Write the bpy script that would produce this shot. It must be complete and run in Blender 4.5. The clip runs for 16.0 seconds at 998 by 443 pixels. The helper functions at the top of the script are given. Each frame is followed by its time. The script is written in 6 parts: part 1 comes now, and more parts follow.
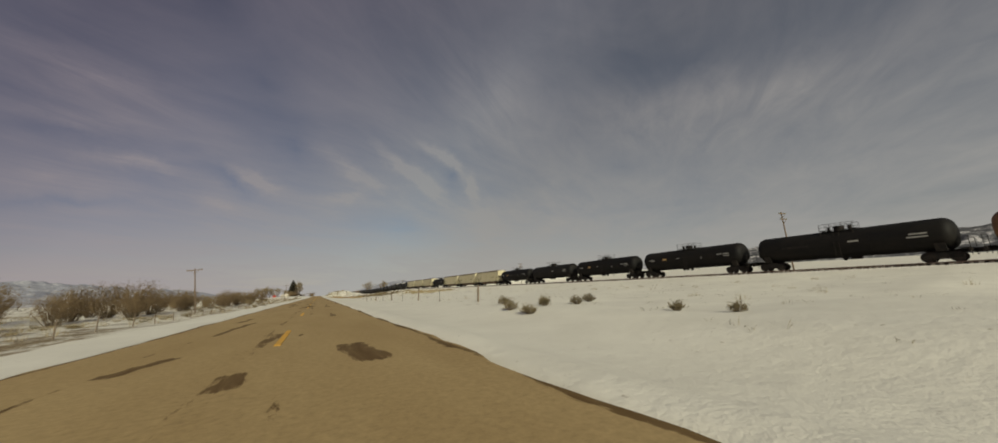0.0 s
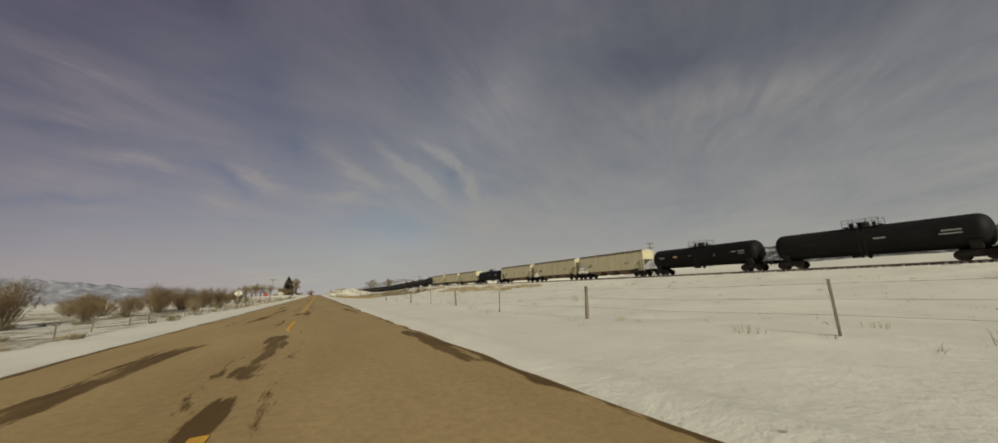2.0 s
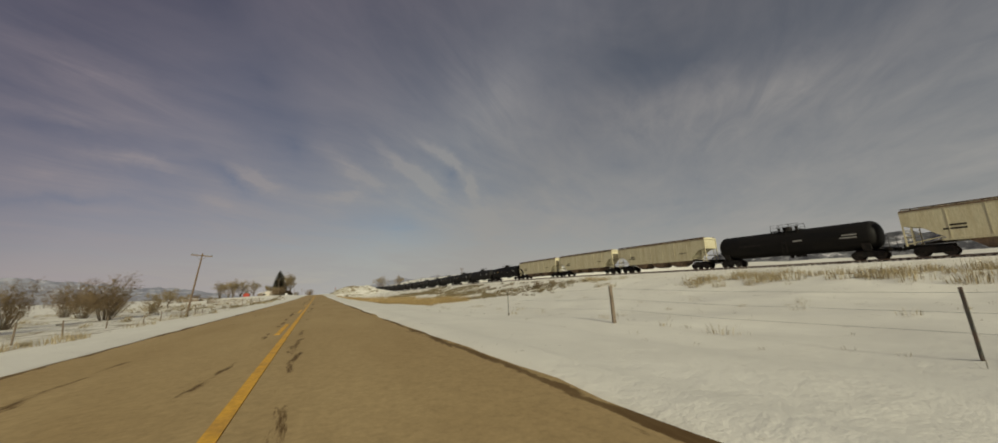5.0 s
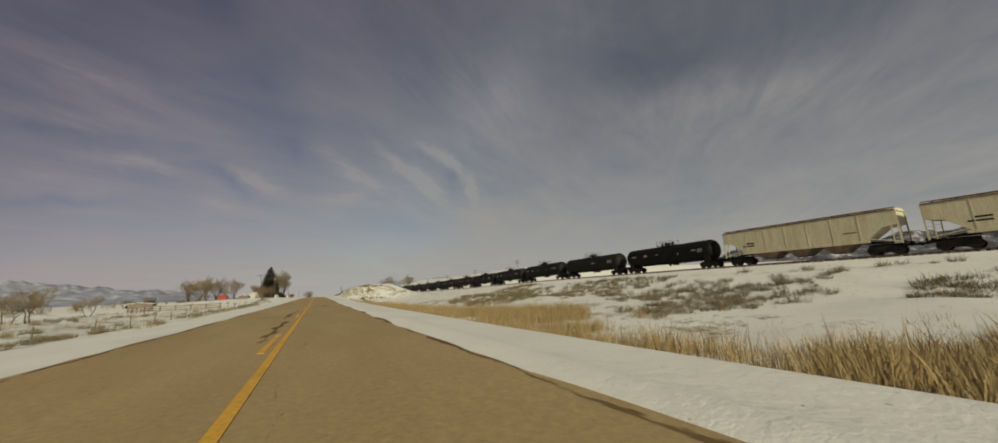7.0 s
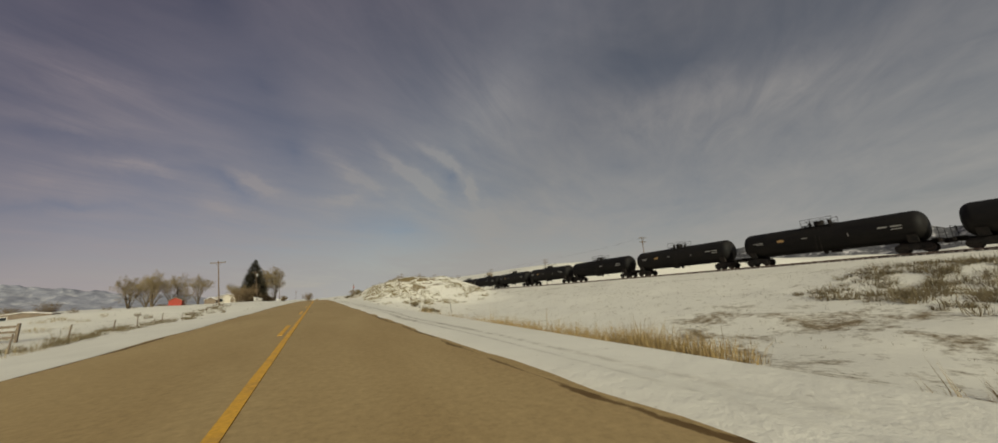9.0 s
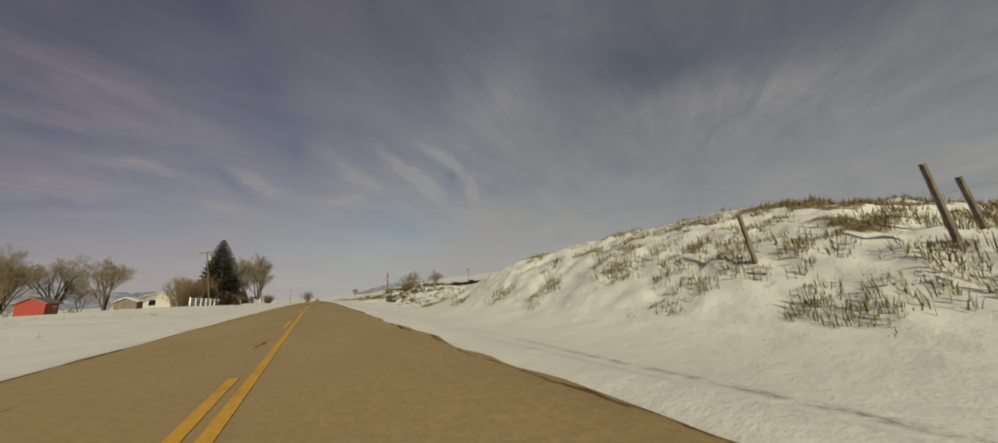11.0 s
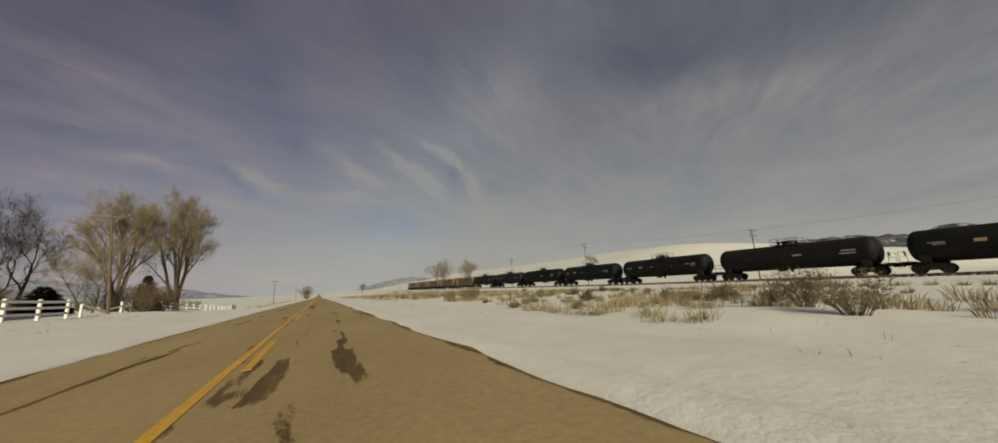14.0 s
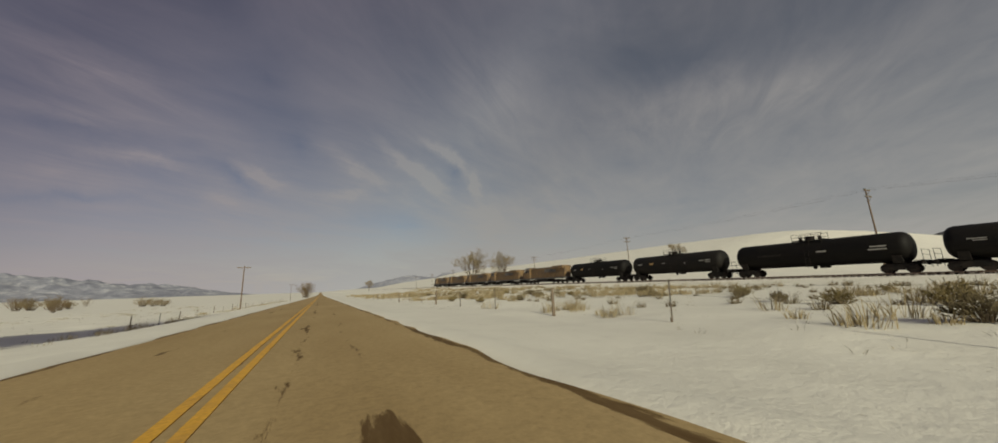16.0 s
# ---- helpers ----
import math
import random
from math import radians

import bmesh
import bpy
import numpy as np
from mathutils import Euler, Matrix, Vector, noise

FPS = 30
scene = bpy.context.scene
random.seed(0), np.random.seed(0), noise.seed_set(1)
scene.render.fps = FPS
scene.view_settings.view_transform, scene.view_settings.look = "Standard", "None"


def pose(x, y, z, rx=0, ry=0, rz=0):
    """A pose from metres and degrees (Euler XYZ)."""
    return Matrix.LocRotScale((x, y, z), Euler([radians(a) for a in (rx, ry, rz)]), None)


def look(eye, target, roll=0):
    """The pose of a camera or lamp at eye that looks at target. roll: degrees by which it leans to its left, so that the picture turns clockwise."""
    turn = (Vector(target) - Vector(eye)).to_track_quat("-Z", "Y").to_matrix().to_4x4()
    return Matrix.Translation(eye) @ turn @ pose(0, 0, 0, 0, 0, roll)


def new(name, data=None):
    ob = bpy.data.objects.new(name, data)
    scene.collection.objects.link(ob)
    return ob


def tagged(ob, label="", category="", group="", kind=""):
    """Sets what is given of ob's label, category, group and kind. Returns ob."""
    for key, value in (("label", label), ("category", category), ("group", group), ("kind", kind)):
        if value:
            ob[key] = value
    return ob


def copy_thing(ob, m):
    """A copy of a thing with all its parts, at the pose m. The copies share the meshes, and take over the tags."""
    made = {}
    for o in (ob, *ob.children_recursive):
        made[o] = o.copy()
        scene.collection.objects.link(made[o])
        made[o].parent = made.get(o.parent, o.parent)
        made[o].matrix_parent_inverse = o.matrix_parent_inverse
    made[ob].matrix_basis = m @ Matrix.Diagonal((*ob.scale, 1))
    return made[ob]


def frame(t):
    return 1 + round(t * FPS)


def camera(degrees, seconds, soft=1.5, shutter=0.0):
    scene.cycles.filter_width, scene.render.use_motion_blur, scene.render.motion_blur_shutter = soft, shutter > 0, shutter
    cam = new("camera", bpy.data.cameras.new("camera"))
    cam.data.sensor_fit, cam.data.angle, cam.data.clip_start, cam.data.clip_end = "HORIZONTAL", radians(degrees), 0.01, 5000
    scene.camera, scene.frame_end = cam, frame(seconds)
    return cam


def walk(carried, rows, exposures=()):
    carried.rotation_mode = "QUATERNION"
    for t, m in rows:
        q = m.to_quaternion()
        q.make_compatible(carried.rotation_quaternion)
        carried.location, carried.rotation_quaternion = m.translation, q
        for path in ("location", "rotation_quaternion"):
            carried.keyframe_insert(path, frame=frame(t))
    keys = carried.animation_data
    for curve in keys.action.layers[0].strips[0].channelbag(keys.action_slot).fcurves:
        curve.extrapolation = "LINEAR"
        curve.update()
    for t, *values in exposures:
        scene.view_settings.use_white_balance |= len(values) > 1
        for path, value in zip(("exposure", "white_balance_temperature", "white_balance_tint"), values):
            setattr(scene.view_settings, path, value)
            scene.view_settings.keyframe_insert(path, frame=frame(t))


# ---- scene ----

# the road runs along +y, its centre line at x = 0
SPEED = 28.5
EYE_X, EYE_H = 0.68, 1.02
GRADE_Y = (-400, 180, 230, 260, 290, 330, 356, 385, 430, 470, 760, 1000, 1500, 6000)
GRADE_DEG = (0, 0.02, 0.15, 0.38, 0.40, 0.12, 0.0, -0.25, -0.4, -0.5, -0.4, -0.1, 0.0, 0.0)
_ys = np.arange(-400.0, 6000.0, 1.0)
_gs = np.tan(np.radians(np.interp(_ys, GRADE_Y, GRADE_DEG)))
_zs = np.cumsum(_gs) * 1.0
_zs -= np.interp(0.0, _ys, _zs)


def road_z(y):
    """Height of the road's centre line."""
    return np.interp(y, _ys, _zs)


def road_slope(y):
    return math.atan(np.interp(y, _ys, _gs))


cam = camera(111.9, 16.0, 1.6, 0.012)
AIM = look((0, 0, 0), (math.sin(radians(28.2)) * math.cos(radians(11.14)), math.cos(radians(28.2)) * math.cos(radians(11.14)), math.sin(radians(11.14))), -2.42)
# small sway of the car: seconds, yaw, pitch, roll
SWAY = ((0.0, 0, 0, 0), (0.5, -0.1, 0.2, 0.2), (1.0, 0, 0, -0.1), (1.5, -0.1, 0, -0.1), (2.0, -0.1, -0.2, -0.1), (2.5, -0.1, -0.5, 0.1),
        (3.0, -0.1, -0.1, 0.1), (3.5, -0.1, -0.3, -0.1), (4.0, -0.1, -0.3, -0.1), (6.5, -0.1, 0, 0.2), (7.0, -0.1, 0, 0), (7.5, -0.1, 0, 0.3),
        (8.0, -0.1, 0, 0.4), (8.5, -0.1, 0, 0.3), (9.0, 0, 0, 0.4), (9.5, 0, 0, 0.4), (10.0, 0, 0, 0.3), (12.5, 0.1, 0, 0.2), (13.0, 0.1, 0, 0.1),
        (13.5, 0.2, 0, 0.1), (14.0, 0.2, 0, 0.2), (14.5, 0.3, 0, 0.2), (15.0, 0.3, 0, 0.3), (15.5, 0.4, -0.1, -0.1), (16.0, 0.4, -0.1, -0.1))
PATH = []
for t, yaw, pitch, lean in SWAY:
    y = SPEED * t
    turn = Matrix.Rotation(radians(yaw), 4, "Z") @ Matrix.Rotation(road_slope(y) + radians(pitch), 4, "X") @ Matrix.Rotation(radians(lean), 4, "Y")
    PATH.append((t, Matrix.Translation((EYE_X, y, float(road_z(y)) + EYE_H)) @ turn @ AIM))
walk(cam, PATH)

# ---------------------------------------------------------------- world, sun
SUN_AZ, SUN_EL = 190.0, 24.5  # degrees clockwise from +y; the low winter sun stands behind the car
world = bpy.data.worlds.new("winter_sky")
scene.world = world
world.use_nodes = True


def node(tree, kind, at=None, **values):
    n = tree.nodes.new(kind)
    for key, value in values.items():
        n.inputs[key].default_value = value
    return n


def link(tree, a, b):
    tree.links.new(a, b)


def math_node(tree, op, a, b=None, c=None, clamp=False):
    n = tree.nodes.new("ShaderNodeMath")
    n.operation, n.use_clamp = op, clamp
    for i, v in enumerate((a, b, c)):
        if v is None:
            continue
        if isinstance(v, (int, float)):
            n.inputs[i].default_value = v
        else:
            tree.links.new(v, n.inputs[i])
    return n.outputs[0]


def ramp(tree, fac, stops):
    n = tree.nodes.new("ShaderNodeValToRGB")
    while len(n.color_ramp.elements) < len(stops):
        n.color_ramp.elements.new(0.5)
    for e, (p, c) in zip(n.color_ramp.elements, stops):
        e.position = p
        e.color = (*c, 1) if isinstance(c, tuple) else (c, c, c, 1)
    tree.links.new(fac, n.inputs["Fac"])
    return n.outputs["Color"]


def mix(tree, fac, a, b, blend="MIX"):
    n = tree.nodes.new("ShaderNodeMix")
    n.data_type, n.blend_type = "RGBA", blend
    for index, v in ((0, fac), (6, a), (7, b)):
        if isinstance(v, (int, float)):
            n.inputs[index].default_value = v
        elif isinstance(v, tuple):
            n.inputs[index].default_value = (*v, 1)
        else:
            tree.links.new(v, n.inputs[index])
    return n.outputs[2]


def noise_tex(tree, vector, scale, detail=4.0, rough=0.55, distort=0.0, stretch=None, place=(0, 0, 0)):
    if stretch or place != (0, 0, 0):
        m = tree.nodes.new("ShaderNodeMapping")
        m.inputs["Scale"].default_value = stretch or (1, 1, 1)
        m.inputs["Location"].default_value = place
        tree.links.new(vector, m.inputs["Vector"])
        vector = m.outputs["Vector"]
    n = node(tree, "ShaderNodeTexNoise", Scale=scale, Detail=detail, Roughness=rough, Distortion=distort)
    tree.links.new(vector, n.inputs["Vector"])
    return n.outputs["Fac"]


wt = world.node_tree
wt.nodes.clear()
w_out = node(wt, "ShaderNodeOutputWorld")
w_bg = node(wt, "ShaderNodeBackground", Strength=0.1)
sky = node(wt, "ShaderNodeTexSky")
sky.sky_type, sky.sun_disc = "NISHITA", False
sky.sun_elevation, sky.sun_rotation = radians(SUN_EL), radians(SUN_AZ)
sky.air_density, sky.dust_density, sky.ozone_density, sky.altitude = 1.0, 1.6, 1.4, 1400.0
w_co = node(wt, "ShaderNodeTexCoord")
w_sep = node(wt, "ShaderNodeSeparateXYZ")
link(wt, w_co.outputs["Generated"], w_sep.inputs[0])
up_z = math_node(wt, "MAXIMUM", w_sep.outputs["Z"], 0.02)
# thin cirrus: a streaky veil on a plane high above the ground
lift = math_node(wt, "ADD", up_z, 0.12)
px = math_node(wt, "DIVIDE", w_sep.outputs["X"], lift)
py = math_node(wt, "DIVIDE", w_sep.outputs["Y"], lift)
w_plane = node(wt, "ShaderNodeCombineXYZ")
link(wt, px, w_plane.inputs[0])
link(wt, py, w_plane.inputs[1])
w_rot = node(wt, "ShaderNodeMapping")
w_rot.inputs["Rotation"].default_value = (0, 0, radians(54))
link(wt, w_plane.outputs[0], w_rot.inputs["Vector"])
veil = noise_tex(wt, w_plane.outputs[0], 0.70, 5, 0.55, 0.4, place=(0.3, 1.7, 0))
streaks = noise_tex(wt, w_rot.outputs[0], 1.0, 7, 0.60, 1.6, stretch=(1.6, 0.75, 1), place=(0.4, 0.2, 0))
fine_ = noise_tex(wt, w_rot.outputs[0], 3.4, 6, 0.62, 1.2, stretch=(1.7, 0.6, 1), place=(1.4, 0.7, 0))
frays = math_node(wt, "MULTIPLY_ADD", ramp(wt, fine_, ((0.30, 0.0), (0.68, 1.0))), 0.9, 0.55)
# the single wisps and gaps that stand out of the veil: azimuth, elevation, half length, half width, tilt (degrees), share of cloud
WISPS = ((-25.2, 23.9, 14.0, 4.4, -9, 0.42), (-24.2, 18.8, 13.5, 5.5, -6, 0.36), (-20.2, 16.2, 7.0, 1.8, -3, 0.50), (-8.8, 16.0, 5.9, 2.0, -8, 0.85), (-12.5, 11.9, 4.4, 1.8, -7, 0.40),
         (5.3, 18.5, 10.1, 2.4, -23, 0.62), (13.7, 19.1, 12.4, 2.4, -37, 0.95), (18.6, 21.6, 8.6, 2.1, -35, 0.85), (23.9, 17.2, 4.5, 1.9, -80, 0.90), (3.3, 15.0, 6.6, 2.6, 16, 0.62),
         (27.4, 30.0, 14.8, 12.8, -31, 0.36), (25.6, 12.6, 7.1, 4.3, -16, 0.30), (65.8, 24.5, 28.0, 9.5, -8, 0.40), (-26.3, 13.4, 7.6, 2.8, 0, 0.28))
GAPS = ((-9.2, 29.4, 13.0, 10.0, -71, -0.26), (-4.2, 21.1, 9.8, 6.7, -60, -0.26), (-25.0, 18.2, 11.4, 2.4, -1, -0.46), (-11.3, 15.3, 7.4, 2.1, -17, -0.46), (-24.5, 11.0, 10.5, 1.4, 3, -0.40),
        (11.2, 9.6, 15.0, 4.5, -4, -0.40), (19.9, 18.9, 4.7, 3.1, -53, -0.36), (61.1, 30.7, 28.7, 7.0, -11, -0.22), (49.8, 18.8, 7.5, 4.7, -3, -0.24), (-15.5, 37.0, 6.0, 8.0, 4, -0.14))
w_bend = node(wt, "ShaderNodeTexNoise", Scale=7.0, Detail=5.0, Roughness=0.62)
link(wt, w_co.outputs["Generated"], w_bend.inputs["Vector"])
w_off = node(wt, "ShaderNodeVectorMath")
w_off.operation = "MULTIPLY_ADD"
w_off.inputs[1].default_value, w_off.inputs[2].default_value = (0.09, 0.09, 0.09), (-0.045, -0.045, -0.045)
link(wt, w_bend.outputs["Color"], w_off.inputs[0])
w_way = node(wt, "ShaderNodeVectorMath")
w_way.operation = "ADD"
link(wt, w_co.outputs["Generated"], w_way.inputs[0])
link(wt, w_off.outputs[0], w_way.inputs[1])
cloud = ramp(wt, math_node(wt, "MULTIPLY_ADD", w_sep.outputs["X"], 0.5, 0.5), ((0.28, 0.10), (0.52, 0.24), (0.72, 0.36), (0.92, 0.26)))
cloud = math_node(wt, "MULTIPLY_ADD", ramp(wt, veil, ((0.32, 0.0), (0.70, 1.0))), 0.30, cloud)
cloud = math_node(wt, "MULTIPLY_ADD", ramp(wt, streaks, ((0.34, 0.0), (0.70, 1.0))), 0.22, cloud)
cloud = math_node(wt, "MULTIPLY_ADD", math_node(wt, "SUBTRACT", fine_, 0.5), 0.30, cloud)
for az_, el_, long_, wide_, tilt_, share_ in WISPS + GAPS:
    out_ = Vector((math.sin(radians(az_)) * math.cos(radians(el_)), math.cos(radians(az_)) * math.cos(radians(el_)), math.sin(radians(el_))))
    east_ = Vector((math.cos(radians(az_)), -math.sin(radians(az_)), 0))
    above_ = east_.cross(out_)
    along_ = east_ * math.cos(radians(tilt_)) + above_ * math.sin(radians(tilt_))
    turn_ = Matrix((along_, out_.cross(along_), out_)).transposed()
    place_ = node(wt, "ShaderNodeMapping")
    place_.vector_type = "TEXTURE"
    place_.inputs["Location"].default_value = out_
    place_.inputs["Rotation"].default_value = turn_.to_euler()
    place_.inputs["Scale"].default_value = (radians(long_), radians(wide_ * (0.8 if share_ > 0.45 else 1.0)), 1.0)
    link(wt, w_way.outputs[0], place_.inputs["Vector"])
    puff_ = node(wt, "ShaderNodeTexGradient")
    puff_.gradient_type = "QUADRATIC_SPHERE"
    link(wt, place_.outputs[0], puff_.inputs["Vector"])
    fray_ = math_node(wt, "MULTIPLY", puff_.outputs["Fac"], frays)
    cloud = math_node(wt, "MULTIPLY_ADD", fray_, share_, cloud)
low = ramp(wt, w_sep.outputs["Z"], ((0.0, 1.0), (0.06, 0.72), (0.13, 0.42), (0.36, 0.15), (0.6, 0.0)))
cloud = math_node(wt, "MULTIPLY_ADD", low, 0.62, cloud, clamp=True)
cloud_col = ramp(wt, w_sep.outputs["Z"], ((0.0, (3.75, 3.66, 3.40)), (0.10, (3.3, 3.30, 3.18)), (0.30, (2.72, 2.74, 2.74)), (0.5, (2.38, 2.34, 2.42)), (0.75, (1.85, 1.74, 1.92)), (1.0, (1.5, 1.4, 1.6))))
sky_dim = mix(wt, 1.0, sky.outputs[0], (0.66, 0.525, 0.435), "MULTIPLY")
# lens vignetting and tint painted into the sky: dimmer and purpler at upper left
side_ = math_node(wt, "MULTIPLY_ADD", w_sep.outputs["Z"], -0.3, math_node(wt, "MULTIPLY_ADD", w_sep.outputs["X"], 0.5, 0.5))
lens_tint = ramp(wt, side_, ((0.16, (0.76, 0.68, 0.79)), (0.26, (0.95, 0.87, 0.95)), (0.40, (0.99, 0.95, 0.99)), (0.54, (1.03, 1.04, 1.05)), (0.68, (1.0, 0.98, 0.96))))
link(wt, mix(wt, 1.0, mix(wt, cloud, sky_dim, cloud_col), lens_tint, "MULTIPLY"), w_bg.inputs["Color"])
link(wt, w_bg.outputs[0], w_out.inputs["Surface"])

sun_data = bpy.data.lights.new("sun", "SUN")
sun_data.energy, sun_data.angle, sun_data.color = 3.7, radians(3.0), (1.0, 0.965, 0.73)
sun = new("sun", sun_data)
sun.matrix_world = look((0, 0, 0), (-math.sin(radians(SUN_AZ)) * math.cos(radians(SUN_EL)), -math.cos(radians(SUN_AZ)) * math.cos(radians(SUN_EL)), -math.sin(radians(SUN_EL))))
scene.view_settings.exposure = 0.0


# ---------------------------------------------------------------- materials
def material(name, rough=0.8, metal=0.0, spec=0.5):
    m = bpy.data.materials.new(name)
    m.use_nodes = True
    b = m.node_tree.nodes["Principled BSDF"]
    b.inputs["Roughness"].default_value, b.inputs["Metallic"].default_value = rough, metal
    b.inputs["Specular IOR Level"].default_value = spec
    return m, m.node_tree, b


def coords(tree, kind="Object"):
    return node(tree, "ShaderNodeTexCoord").outputs[kind]


def bump(tree, b, height, strength, distance):
    n = node(tree, "ShaderNodeBump", Strength=strength, Distance=distance)
    link(tree, height, n.inputs["Height"])
    link(tree, n.outputs[0], b.inputs["Normal"])


def worn(name, base, other, scale=3.0, rough=0.7, metal=0.0, spec=0.5, spread=(0.4, 0.65), stretch=None, grain=0.25, vary=0.0):
    """A surface of two colours in patches, with a finer grain and relief."""
    m, t, b = material(name, rough, metal, spec)
    c = coords(t)
    big = ramp(t, noise_tex(t, c, scale, 6, 0.62, 0.3, stretch), ((spread[0], 0.0), (spread[1], 1.0)))
    col = mix(t, big, base, other)
    fine = noise_tex(t, c, scale * 9, 3, 0.6, 0.0, stretch)
    g = ramp(t, fine, ((0.25, 1.0 - grain), (0.75, 1.0 + grain)))
    col = mix(t, 1.0, col, g, "MULTIPLY")
    if vary:
        info = node(t, "ShaderNodeObjectInfo")
        v = math_node(t, "MULTIPLY_ADD", info.outputs["Random"], 2 * vary, 1 - vary)
        col = mix(t, 1.0, col, v, "MULTIPLY")
    link(t, col, b.inputs["Base Color"])
    bump(t, b, fine, 0.25, 0.02)
    return m


def twigs(name, base, other, rough=0.85):
    """Bark, straw or leaves: the colour changes from piece to piece."""
    m, t, b = material(name, rough, 0.0, 0.25)
    geo = node(t, "ShaderNodeNewGeometry")
    col = mix(t, geo.outputs["Random Per Island"], base, other)
    n = noise_tex(t, coords(t), 7.0, 3)
    link(t, mix(t, 1.0, col, ramp(t, n, ((0.2, 0.7), (0.8, 1.25))), "MULTIPLY"), b.inputs["Base Color"])
    return m


# asphalt, sun-bleached to tan, with dark sealed cracks and damp patches along the wheel tracks
M_ROAD, t, b = material("bleached_asphalt", 0.85, 0.0, 0.12)
c = coords(t)
sep = node(t, "ShaderNodeSeparateXYZ")
link(t, c, sep.inputs[0])
grit = noise_tex(t, c, 11.0, 6, 0.8)
mott = noise_tex(t, c, 0.55, 5, 0.6, 0.0, (1, 0.25, 1))
col = mix(t, ramp(t, mott, ((0.3, 0.0), (0.7, 1.0))), (0.314, 0.220, 0.104), (0.388, 0.282, 0.140))
col = mix(t, 1.0, col, ramp(t, grit, ((0.3, 0.80), (0.7, 1.20))), "MULTIPLY")
wav = noise_tex(t, c, 0.30, 5, 0.65, 0.0, (1, 1, 1))
xw = math_node(t, "MULTIPLY_ADD", math_node(t, "SUBTRACT", wav, 0.5), 0.7, sep.outputs["X"])


def track_mask(at, half):
    d = math_node(t, "ABSOLUTE", math_node(t, "SUBTRACT", xw, at))
    return math_node(t, "SUBTRACT", 1.0, math_node(t, "DIVIDE", d, half), clamp=True)


lane = math_node(t, "MULTIPLY", track_mask(1.35, 0.36), 0.8)
centre = math_node(t, "MAXIMUM", track_mask(-0.42, 0.34), track_mask(0.40, 0.34))
tracks = math_node(t, "MAXIMUM", centre, math_node(t, "MAXIMUM", track_mask(-2.15, 0.36), lane))
tracks = math_node(t, "MAXIMUM", tracks, track_mask(2.95, 0.42))
tracks = math_node(t, "MAXIMUM", tracks, math_node(t, "MULTIPLY", track_mask(-3.45, 0.24), 1.2))
blot = noise_tex(t, c, 1.5, 8, 0.76, 0.4, (1, 0.17, 1))
att = node(t, "ShaderNodeAttribute")
att.attribute_name = "stain"
worn_edge = math_node(t, "MAXIMUM", math_node(t, "MULTIPLY", track_mask(-3.40, 0.20), 1.5), math_node(t, "MULTIPLY", track_mask(3.0, 0.22), 1.4))
marks = math_node(t, "MAXIMUM", math_node(t, "MULTIPLY", tracks, 0.80), math_node(t, "MULTIPLY", att.outputs["Fac"], 1.22))
wet = math_node(t, "MULTIPLY_ADD", math_node(t, "MAXIMUM", marks, worn_edge), 0.30, blot)
wet = math_node(t, "MULTIPLY_ADD", grit, 0.07, wet)
# the surface is sounder on the rise towards the mound
sound = math_node(t, "SUBTRACT", 1.0, math_node(t, "DIVIDE", math_node(t, "ABSOLUTE", math_node(t, "SUBTRACT", sep.outputs["Y"], 280.0)), 85.0), clamp=True)
wet = math_node(t, "MULTIPLY_ADD", math_node(t, "MINIMUM", sound, 0.5), -0.16, wet)
wet = ramp(t, wet, ((0.790, 0.0), (0.845, 1.0)))
col = mix(t, math_node(t, "MULTIPLY", wet, ramp(t, blot, ((0.35, 0.66), (0.60, 1.0)))), col, (0.108, 0.064, 0.025))
link(t, col, b.inputs["Base Color"])
link(t, ramp(t, wet, ((0.0, 0.92), (1.0, 0.86))), b.inputs["Roughness"])
bump(t, b, grit, 0.15, 0.008)

M_LINE = worn("yellow_road_paint", (0.62, 0.33, 0.03), (0.40, 0.22, 0.05), 2.2, 0.75, spread=(0.5, 0.75), grain=0.22)

# snow over dry grass
M_SNOW, t, b = material("snow_over_dry_grass", 0.75, 0.0, 0.3)
b.inputs["Subsurface Weight"].default_value = 0.0
c = coords(t)
att = node(t, "ShaderNodeAttribute")
att.attribute_name = "bare"
n1 = noise_tex(t, c, 0.35, 7, 0.68, 0.4)
n2 = noise_tex(t, c, 3.4, 6, 0.72)
speck = noise_tex(t, c, 7.5, 3, 0.6)
patchy = noise_tex(t, c, 0.16, 4, 0.6)
speck = math_node(t, "MULTIPLY", ramp(t, speck, ((0.68, 0.0), (0.73, 1.0))), ramp(t, patchy, ((0.42, 0.1), (0.60, 0.8))))
s = math_node(t, "MULTIPLY_ADD", n2, 0.42, math_node(t, "MULTIPLY", n1, 0.80))
s = math_node(t, "ADD", s, att.outputs["Fac"])
mask = math_node(t, "MAXIMUM", ramp(t, s, ((0.80, 0.0), (0.93, 1.0))), speck)
dead = mix(t, ramp(t, n2, ((0.35, 0.0), (0.65, 1.0))), (0.27, 0.195, 0.10), (0.13, 0.10, 0.058))
snow_c = mix(t, ramp(t, n1, ((0.3, 0.0), (0.7, 1.0))), (0.66, 0.63, 0.55), (0.76, 0.73, 0.64))
